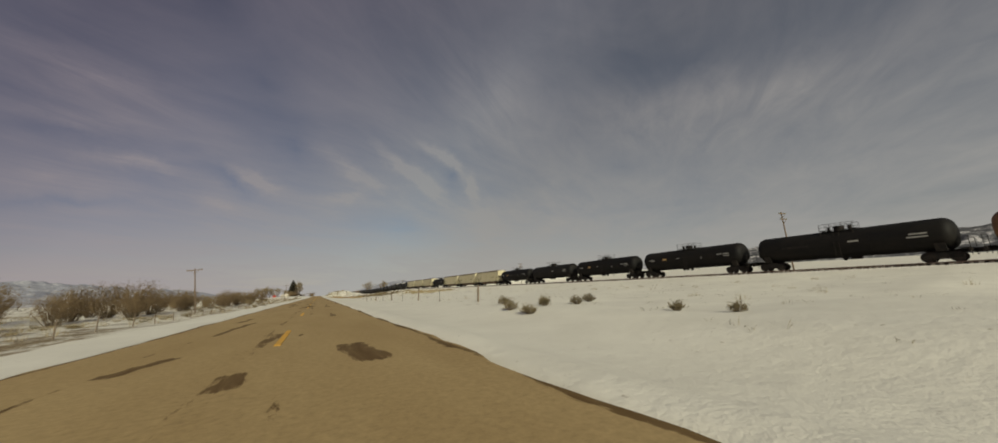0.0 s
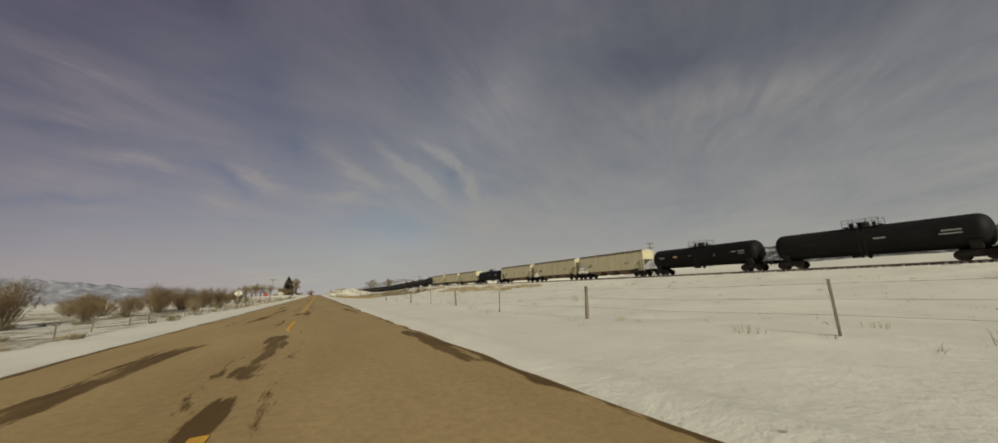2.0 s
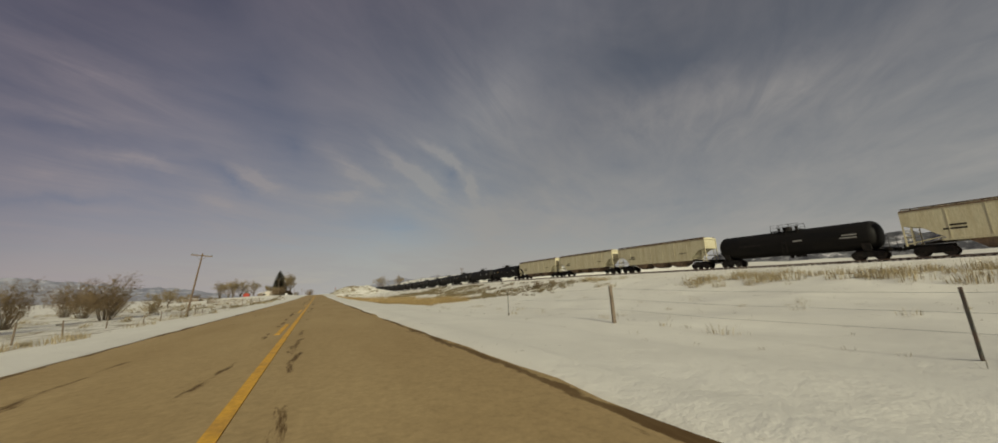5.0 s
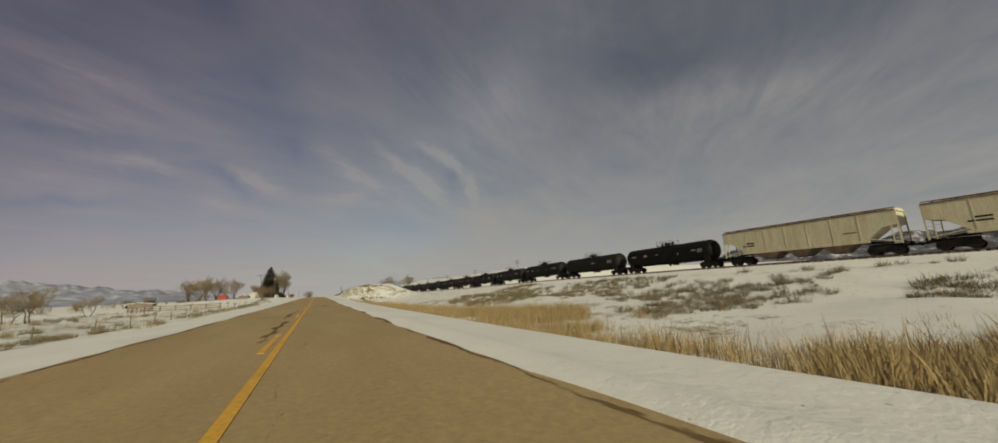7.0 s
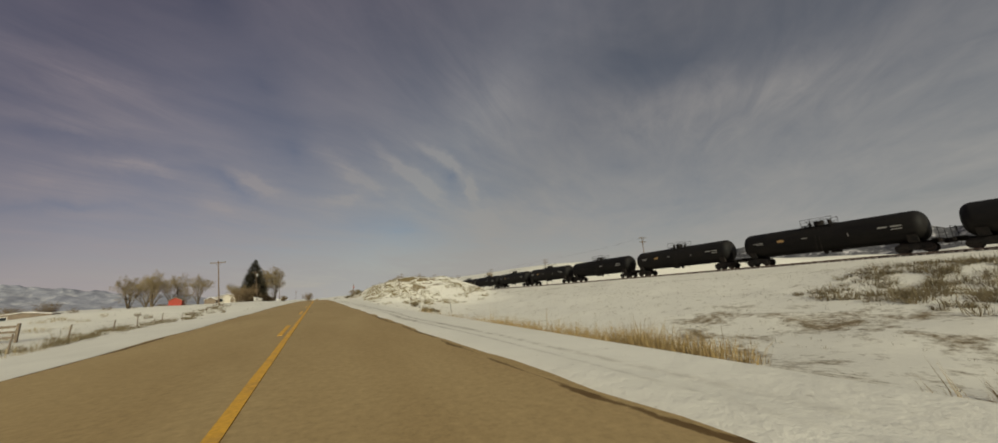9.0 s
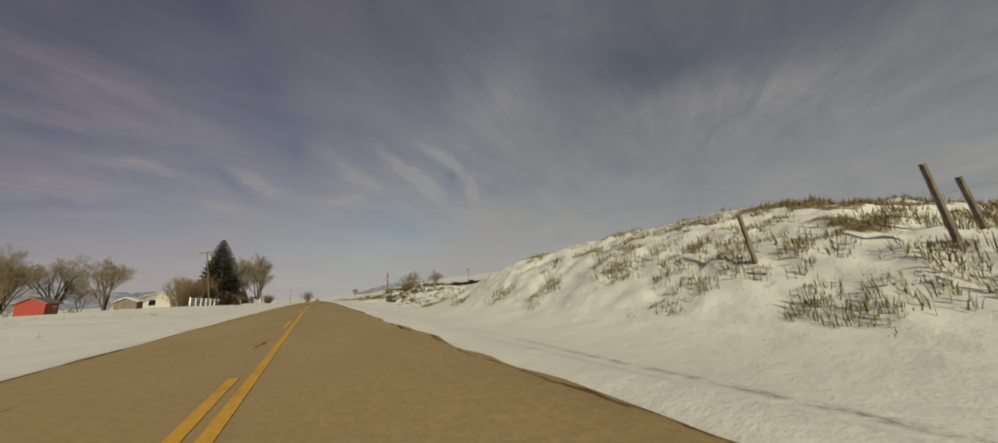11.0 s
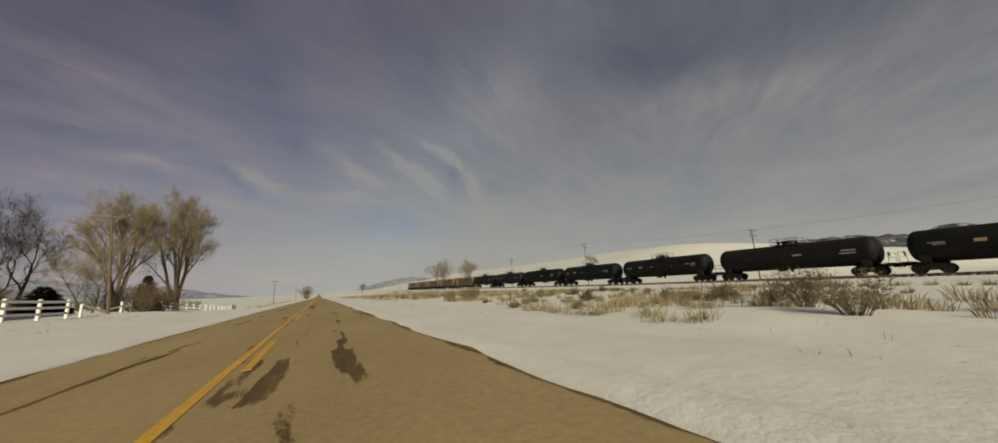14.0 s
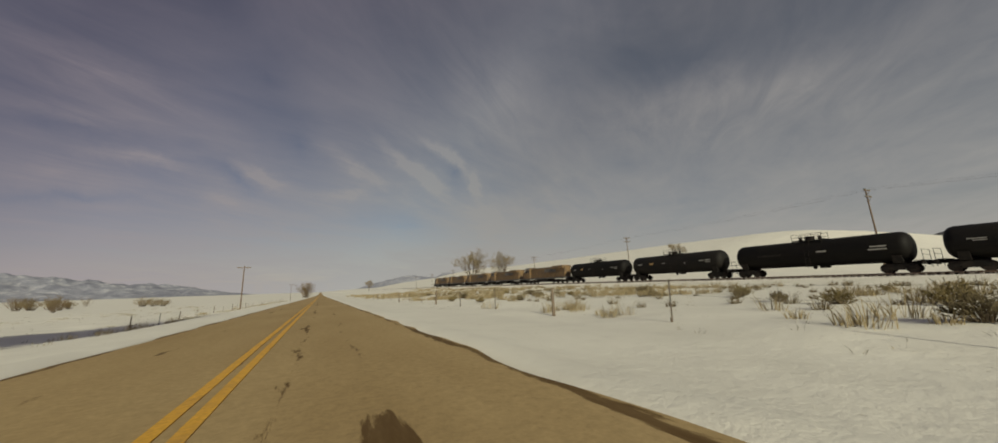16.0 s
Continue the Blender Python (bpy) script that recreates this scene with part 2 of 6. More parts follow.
# two ruts where a car has driven along the shoulder
sep = node(t, "ShaderNodeSeparateXYZ")
link(t, c, sep.inputs[0])
wob = math_node(t, "MULTIPLY_ADD", noise_tex(t, c, 0.08, 2), 1.2, math_node(t, "SUBTRACT", sep.outputs["X"], 0.6))
rut = math_node(t, "MINIMUM", math_node(t, "ABSOLUTE", math_node(t, "SUBTRACT", wob, 3.80)), math_node(t, "ABSOLUTE", math_node(t, "SUBTRACT", wob, 4.45)))
rut = math_node(t, "MULTIPLY", math_node(t, "SUBTRACT", 1.0, math_node(t, "DIVIDE", rut, 0.18), clamp=True), ramp(t, n2, ((0.42, 0.0), (0.58, 1.0))))
along = math_node(t, "SUBTRACT", 1.0, math_node(t, "DIVIDE", math_node(t, "ABSOLUTE", math_node(t, "SUBTRACT", sep.outputs["Y"], 290.0)), 34.0), clamp=True)
along = math_node(t, "MULTIPLY", along, 3.0, clamp=True)
mask = math_node(t, "MAXIMUM", mask, math_node(t, "MULTIPLY", math_node(t, "MULTIPLY", rut, along), 0.9))
link(t, mix(t, mask, snow_c, dead), b.inputs["Base Color"])
n3 = noise_tex(t, c, 1.1, 8, 0.68)
bump(t, b, math_node(t, "MULTIPLY_ADD", n2, 0.45, n3), 0.42, 0.10)

M_MOUNT, t, b = material("hazed_snow_dusted_mountain", 0.9, 0.0, 0.1)
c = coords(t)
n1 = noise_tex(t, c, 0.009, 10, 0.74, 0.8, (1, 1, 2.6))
# bluish, low-contrast tones: the haze of distance is mixed into the rock and snow colours
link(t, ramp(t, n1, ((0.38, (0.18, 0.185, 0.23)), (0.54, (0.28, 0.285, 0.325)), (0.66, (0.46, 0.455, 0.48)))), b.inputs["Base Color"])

M_JUNIPER, t, b = material("juniper_covered_mountain", 0.9, 0.0, 0.1)
c = coords(t)
n1 = noise_tex(t, c, 0.012, 9, 0.70, 0.6, (1, 1, 2.0))
link(t, ramp(t, n1, ((0.46, (0.075, 0.075, 0.082)), (0.55, (0.15, 0.148, 0.155)), (0.63, (0.55, 0.53, 0.53)))), b.inputs["Base Color"])

M_BALLAST = worn("snowy_ballast", (0.30, 0.26, 0.21), (0.76, 0.72, 0.66), 1.3, 0.9, spread=(0.30, 0.46), grain=0.4)
M_RAIL = worn("rail_steel", (0.16, 0.10, 0.07), (0.28, 0.22, 0.18), 3.0, 0.5, 0.6)
M_TIE = worn("creosoted_tie", (0.07, 0.05, 0.04), (0.35, 0.32, 0.29), 1.5, 0.9)
M_TANK = worn("black_tank_paint", (0.007, 0.007, 0.0075), (0.019, 0.016, 0.013), 0.5, 0.62, 0.0, 0.12, (0.30, 0.85), (0.6, 0.6, 1.6), 0.12, 0.30)
M_RUSTY = worn("rust_orange_tank_paint", (0.23, 0.105, 0.045), (0.11, 0.065, 0.04), 0.7, 0.7, 0.0, 0.3, (0.42, 0.62), (1, 0.5, 0.8), 0.3)
M_UNDER = worn("grimy_black_steel", (0.010, 0.009, 0.008), (0.026, 0.020, 0.016), 2.0, 0.75, 0.1, 0.25)
M_WHEEL = worn("wheel_steel", (0.022, 0.016, 0.013), (0.05, 0.037, 0.028), 3.0, 0.65, 0.3)
M_HOPPER = worn("weathered_cream_hopper_paint", (0.54, 0.49, 0.33), (0.43, 0.36, 0.22), 0.8, 0.65, 0.0, 0.35, (0.42, 0.74), (2.2, 2.2, 0.35), 0.16, 0.06)
M_HATCH = worn("hopper_roof_rust_and_bay_shade", (0.20, 0.13, 0.08), (0.10, 0.07, 0.05), 1.5, 0.8)
M_STENCIL = worn("white_stencil", (0.34, 0.33, 0.30), (0.18, 0.17, 0.155), 6.0, 0.7)
M_PLACARD = worn("amber_placard", (0.40, 0.25, 0.09), (0.30, 0.19, 0.08), 6.0, 0.6)
M_LOCO = worn("faded_yellow_locomotive_paint", (0.19, 0.115, 0.048), (0.09, 0.062, 0.038), 0.7, 0.6, spread=(0.40, 0.66), grain=0.18)
M_LOCOGREY = worn("locomotive_grey", (0.13, 0.12, 0.11), (0.07, 0.065, 0.06), 1.0, 0.65)
M_GLASS, t, b = material("dark_window_glass", 0.08, 0.0, 0.6)
b.inputs["Base Color"].default_value = (0.015, 0.018, 0.02, 1)
M_WOOD = worn("weathered_pole_wood", (0.17, 0.115, 0.07), (0.09, 0.065, 0.045), 3.0, 0.9, stretch=(4, 4, 0.4), grain=0.3)
M_POSTWOOD = worn("grey_post_wood", (0.20, 0.155, 0.11), (0.10, 0.075, 0.055), 5.0, 0.9, stretch=(3, 3, 0.5), grain=0.3)
M_METAL = worn("green_steel_post", (0.10, 0.10, 0.085), (0.16, 0.11, 0.08), 6.0, 0.6, 0.5)
M_WIRE, t, b = material("wire", 0.6, 0.6, 0.4)
b.inputs["Base Color"].default_value = (0.07, 0.06, 0.055, 1)
M_GLAZE = worn("insulator_glaze", (0.25, 0.30, 0.28), (0.15, 0.2, 0.2), 8.0, 0.25)
M_CAN = worn("galvanised_transformer", (0.40, 0.40, 0.39), (0.27, 0.27, 0.26), 4.0, 0.5, 0.5)
M_WHITE = worn("white_fence_paint", (0.78, 0.75, 0.70), (0.55, 0.51, 0.45), 2.5, 0.7, spread=(0.5, 0.8), grain=0.12)
M_RED = worn("barn_red_boards", (0.36, 0.045, 0.025), (0.22, 0.04, 0.025), 2.5, 0.8, stretch=(3, 3, 0.4), grain=0.25)
M_SIGNRED = worn("red_sign_paint", (0.30, 0.04, 0.03), (0.22, 0.045, 0.035), 5.0, 0.55)
M_SIGNYEL = worn("pale_sign_back", (0.45, 0.42, 0.36), (0.33, 0.31, 0.27), 5.0, 0.5, 0.4)
M_SNOWCAP, t, b = material("roof_snow", 0.75, 0.0, 0.3)
c = coords(t)
link(t, ramp(t, noise_tex(t, c, 1.4, 5), ((0.3, (0.74, 0.70, 0.65)), (0.7, (0.84, 0.81, 0.77)))), b.inputs["Base Color"])
bump(t, b, noise_tex(t, c, 3.0, 4), 0.4, 0.06)
M_SIDING = worn("pale_siding", (0.55, 0.50, 0.42), (0.42, 0.38, 0.31), 1.5, 0.8, stretch=(0.5, 0.5, 5), grain=0.15)
M_BARNGREY = worn("grey_boards", (0.22, 0.17, 0.12), (0.13, 0.10, 0.075), 2.0, 0.9, stretch=(3, 3, 0.4), grain=0.3)
M_BARK = twigs("cottonwood_bark", (0.135, 0.100, 0.062), (0.075, 0.058, 0.040))
M_TWIG = twigs("golden_bare_twigs", (0.275, 0.21, 0.115), (0.165, 0.125, 0.07))
M_SHRUB = twigs("brown_willow_twigs", (0.215, 0.15, 0.08), (0.105, 0.075, 0.045))
M_SAGE = twigs("grey_sagebrush", (0.23, 0.18, 0.098), (0.11, 0.088, 0.05))
M_DARKSAGE = twigs("dark_brown_sagebrush", (0.165, 0.13, 0.068), (0.085, 0.068, 0.04))
M_BROWNSAGE = twigs("olive_brown_brush", (0.20, 0.145, 0.062), (0.105, 0.078, 0.04))
M_STRAW = twigs("golden_dry_grass", (0.37, 0.295, 0.165), (0.22, 0.175, 0.10))
M_REED = twigs("golden_reeds", (0.39, 0.28, 0.125), (0.235, 0.165, 0.075))
M_OLIVE = twigs("olive_dry_grass", (0.26, 0.20, 0.085), (0.125, 0.10, 0.045))
M_BUSHGREEN = twigs("brown_winter_juniper", (0.165, 0.118, 0.066), (0.080, 0.060, 0.040))
M_SPRUCE = twigs("dark_spruce_needles", (0.092, 0.082, 0.054), (0.044, 0.041, 0.029))


# ---------------------------------------------------------------- mesh helpers
class Shape:
    """Collects plain pieces into one mesh."""

    def __init__(self):
        self.v, self.f = [], []

    def quadrings(self, rings, close=False, caps=(True, True)):
        n, base = len(rings[0]), len(self.v)
        for r in rings:
            self.v.extend(tuple(p) for p in r)
        for k in range(len(rings) - 1):
            for i in range(n):
                j = (i + 1) % n
                self.f.append((base + k * n + i, base + k * n + j, base + (k + 1) * n + j, base + (k + 1) * n + i))
        if caps[0]:
            self.f.append(tuple(base + i for i in reversed(range(n))))
        if caps[1]:
            self.f.append(tuple(base + (len(rings) - 1) * n + i for i in range(n)))
        return self

    def box(self, x, y, z, sx, sy, sz, chamfer=0.0):
        hx, hy, hz = sx / 2, sy / 2, sz / 2
        e = min(chamfer, hx * 0.9, hy * 0.9, hz * 0.9)
        if e <= 0:
            rings = [[(x - hx, y - hy, zz), (x + hx, y - hy, zz), (x + hx, y + hy, zz), (x - hx, y + hy, zz)] for zz in (z - hz, z + hz)]
            return self.quadrings(rings)

        def ring(zz, d):
            ax, ay = hx - d, hy - d
            return [(x - ax + e, y - ay, zz), (x + ax - e, y - ay, zz), (x + ax, y - ay + e, zz), (x + ax, y + ay - e, zz),
                    (x + ax - e, y + ay, zz), (x - ax + e, y + ay, zz), (x - ax, y + ay - e, zz), (x - ax, y - ay + e, zz)]
        return self.quadrings([ring(z - hz, e * 0.6), ring(z - hz + e, 0), ring(z + hz - e, 0), ring(z + hz, e * 0.6)])

    def tube(self, a, b, r0, r1=None, n=6, caps=True):
        a, b = Vector(a), Vector(b)
        r1 = r0 if r1 is None else r1
        d = (b - a)
        if d.length < 1e-6:
            return self
        d.normalize()
        s = d.orthogonal().normalized()
        u = d.cross(s)
        rings = []
        for p, r in ((a, r0), (b, r1)):
            rings.append([p + (s * math.cos(2 * math.pi * i / n) + u * math.sin(2 * math.pi * i / n)) * r for i in range(n)])
        return self.quadrings(rings, caps=(caps, caps))

    def beam(self, a, b, w, h):
        """A square-cut bar from a to b, w wide (level) and h high."""
        a, b = Vector(a), Vector(b)
        d = (b - a).normalized()
        s = d.cross(Vector((0, 0, 1)))
        s = s.normalized() if s.length > 1e-4 else Vector((1, 0, 0))
        u = s.cross(d).normalized()
        rings = [[p - s * w / 2 - u * h / 2, p + s * w / 2 - u * h / 2, p + s * w / 2 + u * h / 2, p - s * w / 2 + u * h / 2] for p in (a, b)]
        return self.quadrings(rings)

    def lathe_y(self, x, z, profile, n=24):
        """Turned about a line along y: profile rows are (y, radius)."""
        return self.quadrings([[(x + r * math.cos(2 * math.pi * i / n), y, z + r * math.sin(2 * math.pi * i / n)) for i in range(n)] for y, r in profile])

    def lathe_x(self, y, z, profile, n=20):
        return self.quadrings([[(x, y + r * math.cos(2 * math.pi * i / n), z + r * math.sin(2 * math.pi * i / n)) for i in range(n)] for x, r in profile])

    def lathe_z(self, x, y, profile, n=12):
        return self.quadrings([[(x + r * math.cos(2 * math.pi * i / n), y + r * math.sin(2 * math.pi * i / n), z) for i in range(n)] for z, r in profile])

    def prism_x(self, outline, x0, x1):
        """An outline of (y, z) pushed through from x0 to x1."""
        return self.quadrings([[(x, y, z) for y, z in outline] for x in (x0, x1)])

    def prism_y(self, outline, y0, y1):
        return self.quadrings([[(x, y, z) for x, z in outline] for y in (y0, y1)])

    def mesh(self, name, mat, smooth=False):
        me = bpy.data.meshes.new(name)
        me.from_pydata(self.v, [], self.f)
        me.materials.append(mat)
        bm = bmesh.new()
        bm.from_mesh(me)
        bmesh.ops.recalc_face_normals(bm, faces=bm.faces)
        bm.to_mesh(me)
        bm.free()
        if smooth:
            me.polygons.foreach_set("use_smooth", [True] * len(me.polygons))
            me.set_sharp_from_angle(angle=radians(38))
        me.update()
        return me


def raw_mesh(name, v, f, mat, smooth=False):
    me = bpy.data.meshes.new(name)
    me.from_pydata(v, [], f)
    me.materials.append(mat)
    if smooth:
        me.polygons.foreach_set("use_smooth", [True] * len(me.polygons))
    me.update()
    return me


def part(name, shape, mat, parent, label="", smooth=False):
    me = shape if isinstance(shape, bpy.types.Mesh) else shape.mesh(name, mat, smooth)
    ob = new(name, me)
    ob.parent = parent
    if label:
        tagged(ob, label)
    return ob


def thing(name, label, category, group="", kind=""):
    return tagged(new(name), label, category, group, kind)


# ---------------------------------------------------------------- the lie of the land
def hash2(ix, iy, seed):
    h = (ix.astype(np.int64) * 374761393 + iy.astype(np.int64) * 668265263 + seed * 974634777) & 0x7FFFFFFF
    h = ((h ^ (h >> 13)) * 1274126177) & 0x7FFFFFFF
    return ((h ^ (h >> 16)) & 0xFFFF) / 65535.0


def vnoise(x, y, size, seed=0):
    """Smooth value noise from -1 to 1."""
    x, y = np.asarray(x, float) / size, np.asarray(y, float) / size
    ix, iy = np.floor(x), np.floor(y)
    fx, fy = x - ix, y - iy
    fx, fy = fx * fx * (3 - 2 * fx), fy * fy * (3 - 2 * fy)
    a, b_ = hash2(ix, iy, seed), hash2(ix + 1, iy, seed)
    c_, d_ = hash2(ix, iy + 1, seed), hash2(ix + 1, iy + 1, seed)
    return ((a * (1 - fx) + b_ * fx) * (1 - fy) + (c_ * (1 - fx) + d_ * fx) * fy) * 2 - 1


def step(a, b_, x):
    u = np.clip((np.asarray(x, float) - a) / (b_ - a), 0, 1)
    return u * u * (3 - 2 * u)


ROAD_L, ROAD_R = -3.45, 3.05
TRACK_X = 54.0
RAIL_Y = (-400, 0, 60, 120, 160, 200, 230, 270, 320, 390, 450, 530, 640, 1000, 6000)
RAIL_H = (1.70, 1.70, 1.80, 2.10, 2.35, 2.80, 2.88, 2.66, 1.82, 1.05, 0.90, 1.20, 1.45, 0.6, 0.6)


def rail_z(y):
    return np.interp(y, RAIL_Y, RAIL_H)


def table(x, xs, zs):
    """Interpolates along x; entries of zs may change along y."""
    x = np.asarray(x, float)
    out = np.zeros(x.shape) + zs[0]
    for k in range(len(xs) - 1):
        u = np.clip((x - xs[k]) / (xs[k + 1] - xs[k]), 0, 1)
        u = u * u * (3 - 2 * u)
        out = np.where(x >= xs[k], zs[k] + (zs[k + 1] - zs[k]) * u, out)
    return out


def hollows(x, y):
    """Where dark earth shows between the clods of the cut bank."""
    return step(0.34, 0.54, vnoise(x, y, 0.34, 17) + 0.30 * vnoise(x, y, 1.9, 18) + 0.15 * vnoise(x, y, 0.22, 19))


def ground_z(x, y):
    x, y = np.broadcast_arrays(np.asarray(x, float), np.asarray(y, float))
    rz, rail = road_z(y), rail_z(y)
    ditch = step(188, 215, y) * (1 - step(292, 312, y))
    later = step(372, 395, y)
    knoll = step(312, 342, y) * (1 - step(435, 485, y))
    e_, drift_ = 1 - step(110, 185, y), 1 - step(15, 68, y)
    right = table(x, (ROAD_R, 5.5, 9.0, 15.0, 30.0, 44.0, 50.0, 58.0, 64.0, 110.0, 5000.0),
                  (rz - 0.05, rz - 0.12, rz - 0.65 - 0.8 * ditch + 0.35 * later + e_ * (0.33 + 0.5 * drift_), rz - 1.05 - 0.7 * ditch + 0.85 * later + e_ * (0.6 + 0.6 * drift_), rz - 0.55 + 0.55 * later + e_ * (0.15 + 0.3 * drift_),
                   rail - 1.25 + 0.3 * later, rail - 0.42, rail - 0.42, rail - 1.1, rail - 1.5, rail - 1.0))
    far_ = rz - 0.9 * np.maximum(rz, 0)
    left = table(-x, (-ROAD_L, 5.6, 9.0, 14.0, 25.0, 60.0, 220.0, 1000.0, 4600.0),
                 (rz - 0.05, rz - 0.10, rz - 0.70 + 0.80 * knoll, rz - 1.15 + 1.6 * knoll, rz - 1.3 + 1.8 * knoll,
                  far_ - 1.6 + 0.9 * knoll, far_ - 0.8, far_ + 5.0, far_ + 24.0))
    z = np.where(x > 0, right, left)
    z = np.where((x > ROAD_L) & (x < ROAD_R), rz - 0.10, z)
    # snow-covered earth mound beside the road, then a cut bank
    mound = 4.5 * np.exp(-(np.abs((x - 18.0) / 10.5) ** 3.0 + np.abs((y - 324) / 14.5) ** 2.8)) * step(4.8, 9.5, x)
    mound = mound * (1 + 0.07 * vnoise(x, y, 4.0, 5) + 0.03 * vnoise(x, y, 1.6, 15))
    bank = 2.54 * step(4.6, 12.5, x) * (1 - step(30, 45, x)) * step(336, 350, y) * (1 - step(363, 388, y))
    bank = bank * (1 + 0.03 * vnoise(x, y, 7.0, 6) + 0.008 * vnoise(x, y, 1.8, 7))
    z = z + mound + bank
    clods = step(5.4, 7.5, x) * (1 - step(22, 27, x)) * step(336, 346, y) * (1 - 0.75 * step(372, 386, y)) * (1 - step(386, 396, y))
    clods = np.maximum(clods, np.clip(mound * 0.6, 0, 1))
    z = z + clods * (0.02 * vnoise(x, y, 1.35, 13) + 0.045 * vnoise(x, y, 0.52, 14) + 0.10 * vnoise(x, y, 0.24, 20) - 0.11 * hollows(x, y))
    # pale hills beyond the railway
    hill = 26 * step(75, 230, x) * step(425, 550, y) * (1 - 0.6 * step(900, 2000, y)) * (1 + 0.12 * vnoise(x, y, 160, 8))
    hill = hill + 24 * step(500, 1500, x) * step(150, 900, y) * (1 + 0.4 * vnoise(x, y, 420, 9))
    hill = hill + 17 * step(90, 300, x) * (1 - step(290, 370, y)) * (0.55 + 0.45 * vnoise(x, y, 120, 12))
    z = z + hill
    # drifts and hummocks, calm on the shoulders
    off = np.where(x > 0, x - ROAD_R, ROAD_L - x)
    calm = 1 - 0.6 * step(338, 346, y) * (1 - step(384, 394, y)) * step(4, 7, x)
    rough = calm * step(1.5, 9, off) * (1 - 0.8 * step(47, 49.5, x) * (1 - step(58.5, 61, x)))
    z = z + rough * (0.16 * vnoise(x, y, 7.0, 1) + 0.07 * vnoise(x, y, 2.2, 2) + 0.9 * step(80, 400, np.abs(x)) * vnoise(x, y, 60, 3))
    # ploughed snow along the edges
    z = z + 0.10 * np.exp(-((off - 0.55) / 0.35) ** 2) * (1 + 0.7 * vnoise(x, y, 2.5, 4)) * (off > 0)
    return z


def grow(start, stop, first, ratio):
    out, s_ = [], first
    p = start
    while abs(p - start) < abs(stop - start):
        s_ *= ratio
        p = p + math.copysign(s_, stop - start)
        out.append(p)
    out[-1] = stop
    return out


xs = sorted(grow(-24, -4600, 0.7, 1.13) + list(np.arange(-24, ROAD_L - 0.01, 0.6)) + [ROAD_L, ROAD_L + 0.02, -1.5, 0, 1.5, ROAD_R - 0.02, ROAD_R]
            + list(np.arange(ROAD_R + 0.3, 5.7, 0.3)) + list(np.arange(5.7, 15.5, 0.115)) + list(np.arange(15.5, 26, 0.24)) + list(np.arange(26, 60, 0.6)) + grow(60, 4700, 0.7, 1.13))
ys = sorted(grow(-20, -320, 1.2, 1.3) + list(np.arange(-20, 306, 0.9)) + list(np.arange(306, 340, 0.26)) + list(np.arange(340, 352, 0.30)) + list(np.arange(352, 391, 0.125)) + list(np.arange(391, 396, 0.4)) + list(np.arange(396, 560, 0.9)) + grow(560, 4900, 1.2, 1.045))
gx, gy = np.meshgrid(np.array(xs), np.array(ys))
gzv = ground_z(gx, gy)
nx, ny = len(xs), len(ys)
verts = np.stack((gx, gy, gzv), -1).reshape(-1, 3)
idx = np.arange(nx * ny).reshape(ny, nx)
faces = np.stack((idx[:-1, :-1], idx[:-1, 1:], idx[1:, 1:], idx[1:, :-1]), -1).reshape(-1, 4)
me = bpy.data.meshes.new("ground")
me.vertices.add(len(verts))
me.vertices.foreach_set("co", verts.ravel())
me.loops.add(faces.size)
me.loops.foreach_set("vertex_index", faces.ravel())
me.polygons.add(len(faces))
me.polygons.foreach_set("loop_start", np.arange(0, faces.size, 4))
me.update(calc_edges=True)
me.polygons.foreach_set("use_smooth", [True] * len(me.polygons))
me.materials.append(M_SNOW)
xs_a, ys_a = np.array(xs), np.array(ys)


def on_ground(x, y):
    """Height of the snow's surface as it is built."""
    x, y = np.broadcast_arrays(np.asarray(x, float), np.asarray(y, float))
    i = np.clip(np.searchsorted(xs_a, x) - 1, 0, nx - 2)
    j = np.clip(np.searchsorted(ys_a, y) - 1, 0, ny - 2)
    u, w = (x - xs_a[i]) / (xs_a[i + 1] - xs_a[i]), (y - ys_a[j]) / (ys_a[j + 1] - ys_a[j])
    return (gzv[j, i] * (1 - u) + gzv[j, i + 1] * u) * (1 - w) + (gzv[j + 1, i] * (1 - u) + gzv[j + 1, i + 1] * u) * w


def gz(x, y):
    return float(on_ground(x, y))


X, Y = gx, gy
offv = np.where(X > 0, X - ROAD_R, ROAD_L - X)
ditch_w = step(188, 215, Y) * (1 - step(292, 312, Y))
bare = -0.10 + (0.29 + 0.10 * (1 - step(150, 230, Y)) * (0.5 + 0.5 * vnoise(X, Y * 0.35, 5.0, 91))) * step(6, 12, -X) * (1 - step(180, 500, -X)) * (1 - 0.8 * step(285, 310, Y)) - 0.10 * step(150, 400, -X)
bare = bare + np.where(X > 0, 0.12 * step(39, 45, X) * (1 - step(48.5, 50, X)) * (1 - step(395, 420, Y)), 0)
bare = bare + np.where(X > 0, 0.30 * ditch_w * (1 - step(268, 282, Y)) * step(6.5, 10, X) * (1 - step(22, 28, X)) + 0.21 * ditch_w * (1 - step(268, 282, Y)) * step(22, 28, X) * (1 - step(42, 46, X)), 0)
bare = bare + np.exp(-(np.abs((X - 15) / 8) ** 2 + np.abs((Y - 317) / 9.0) ** 2)) * (0.10 + 0.42 * step(-0.15, 0.35, vnoise(X, Y, 0.8, 25) + 0.6 * vnoise(X, Y, 3.0, 26)))
bare = bare + np.where(X > 0, (0.05 + 0.55 * hollows(X, Y)) * step(338, 346, Y) * (1 - 0.55 * step(366, 384, Y)) * (1 - step(386, 396, Y)) * step(5.6, 8, X) * (1 - step(26, 34, X)), 0)
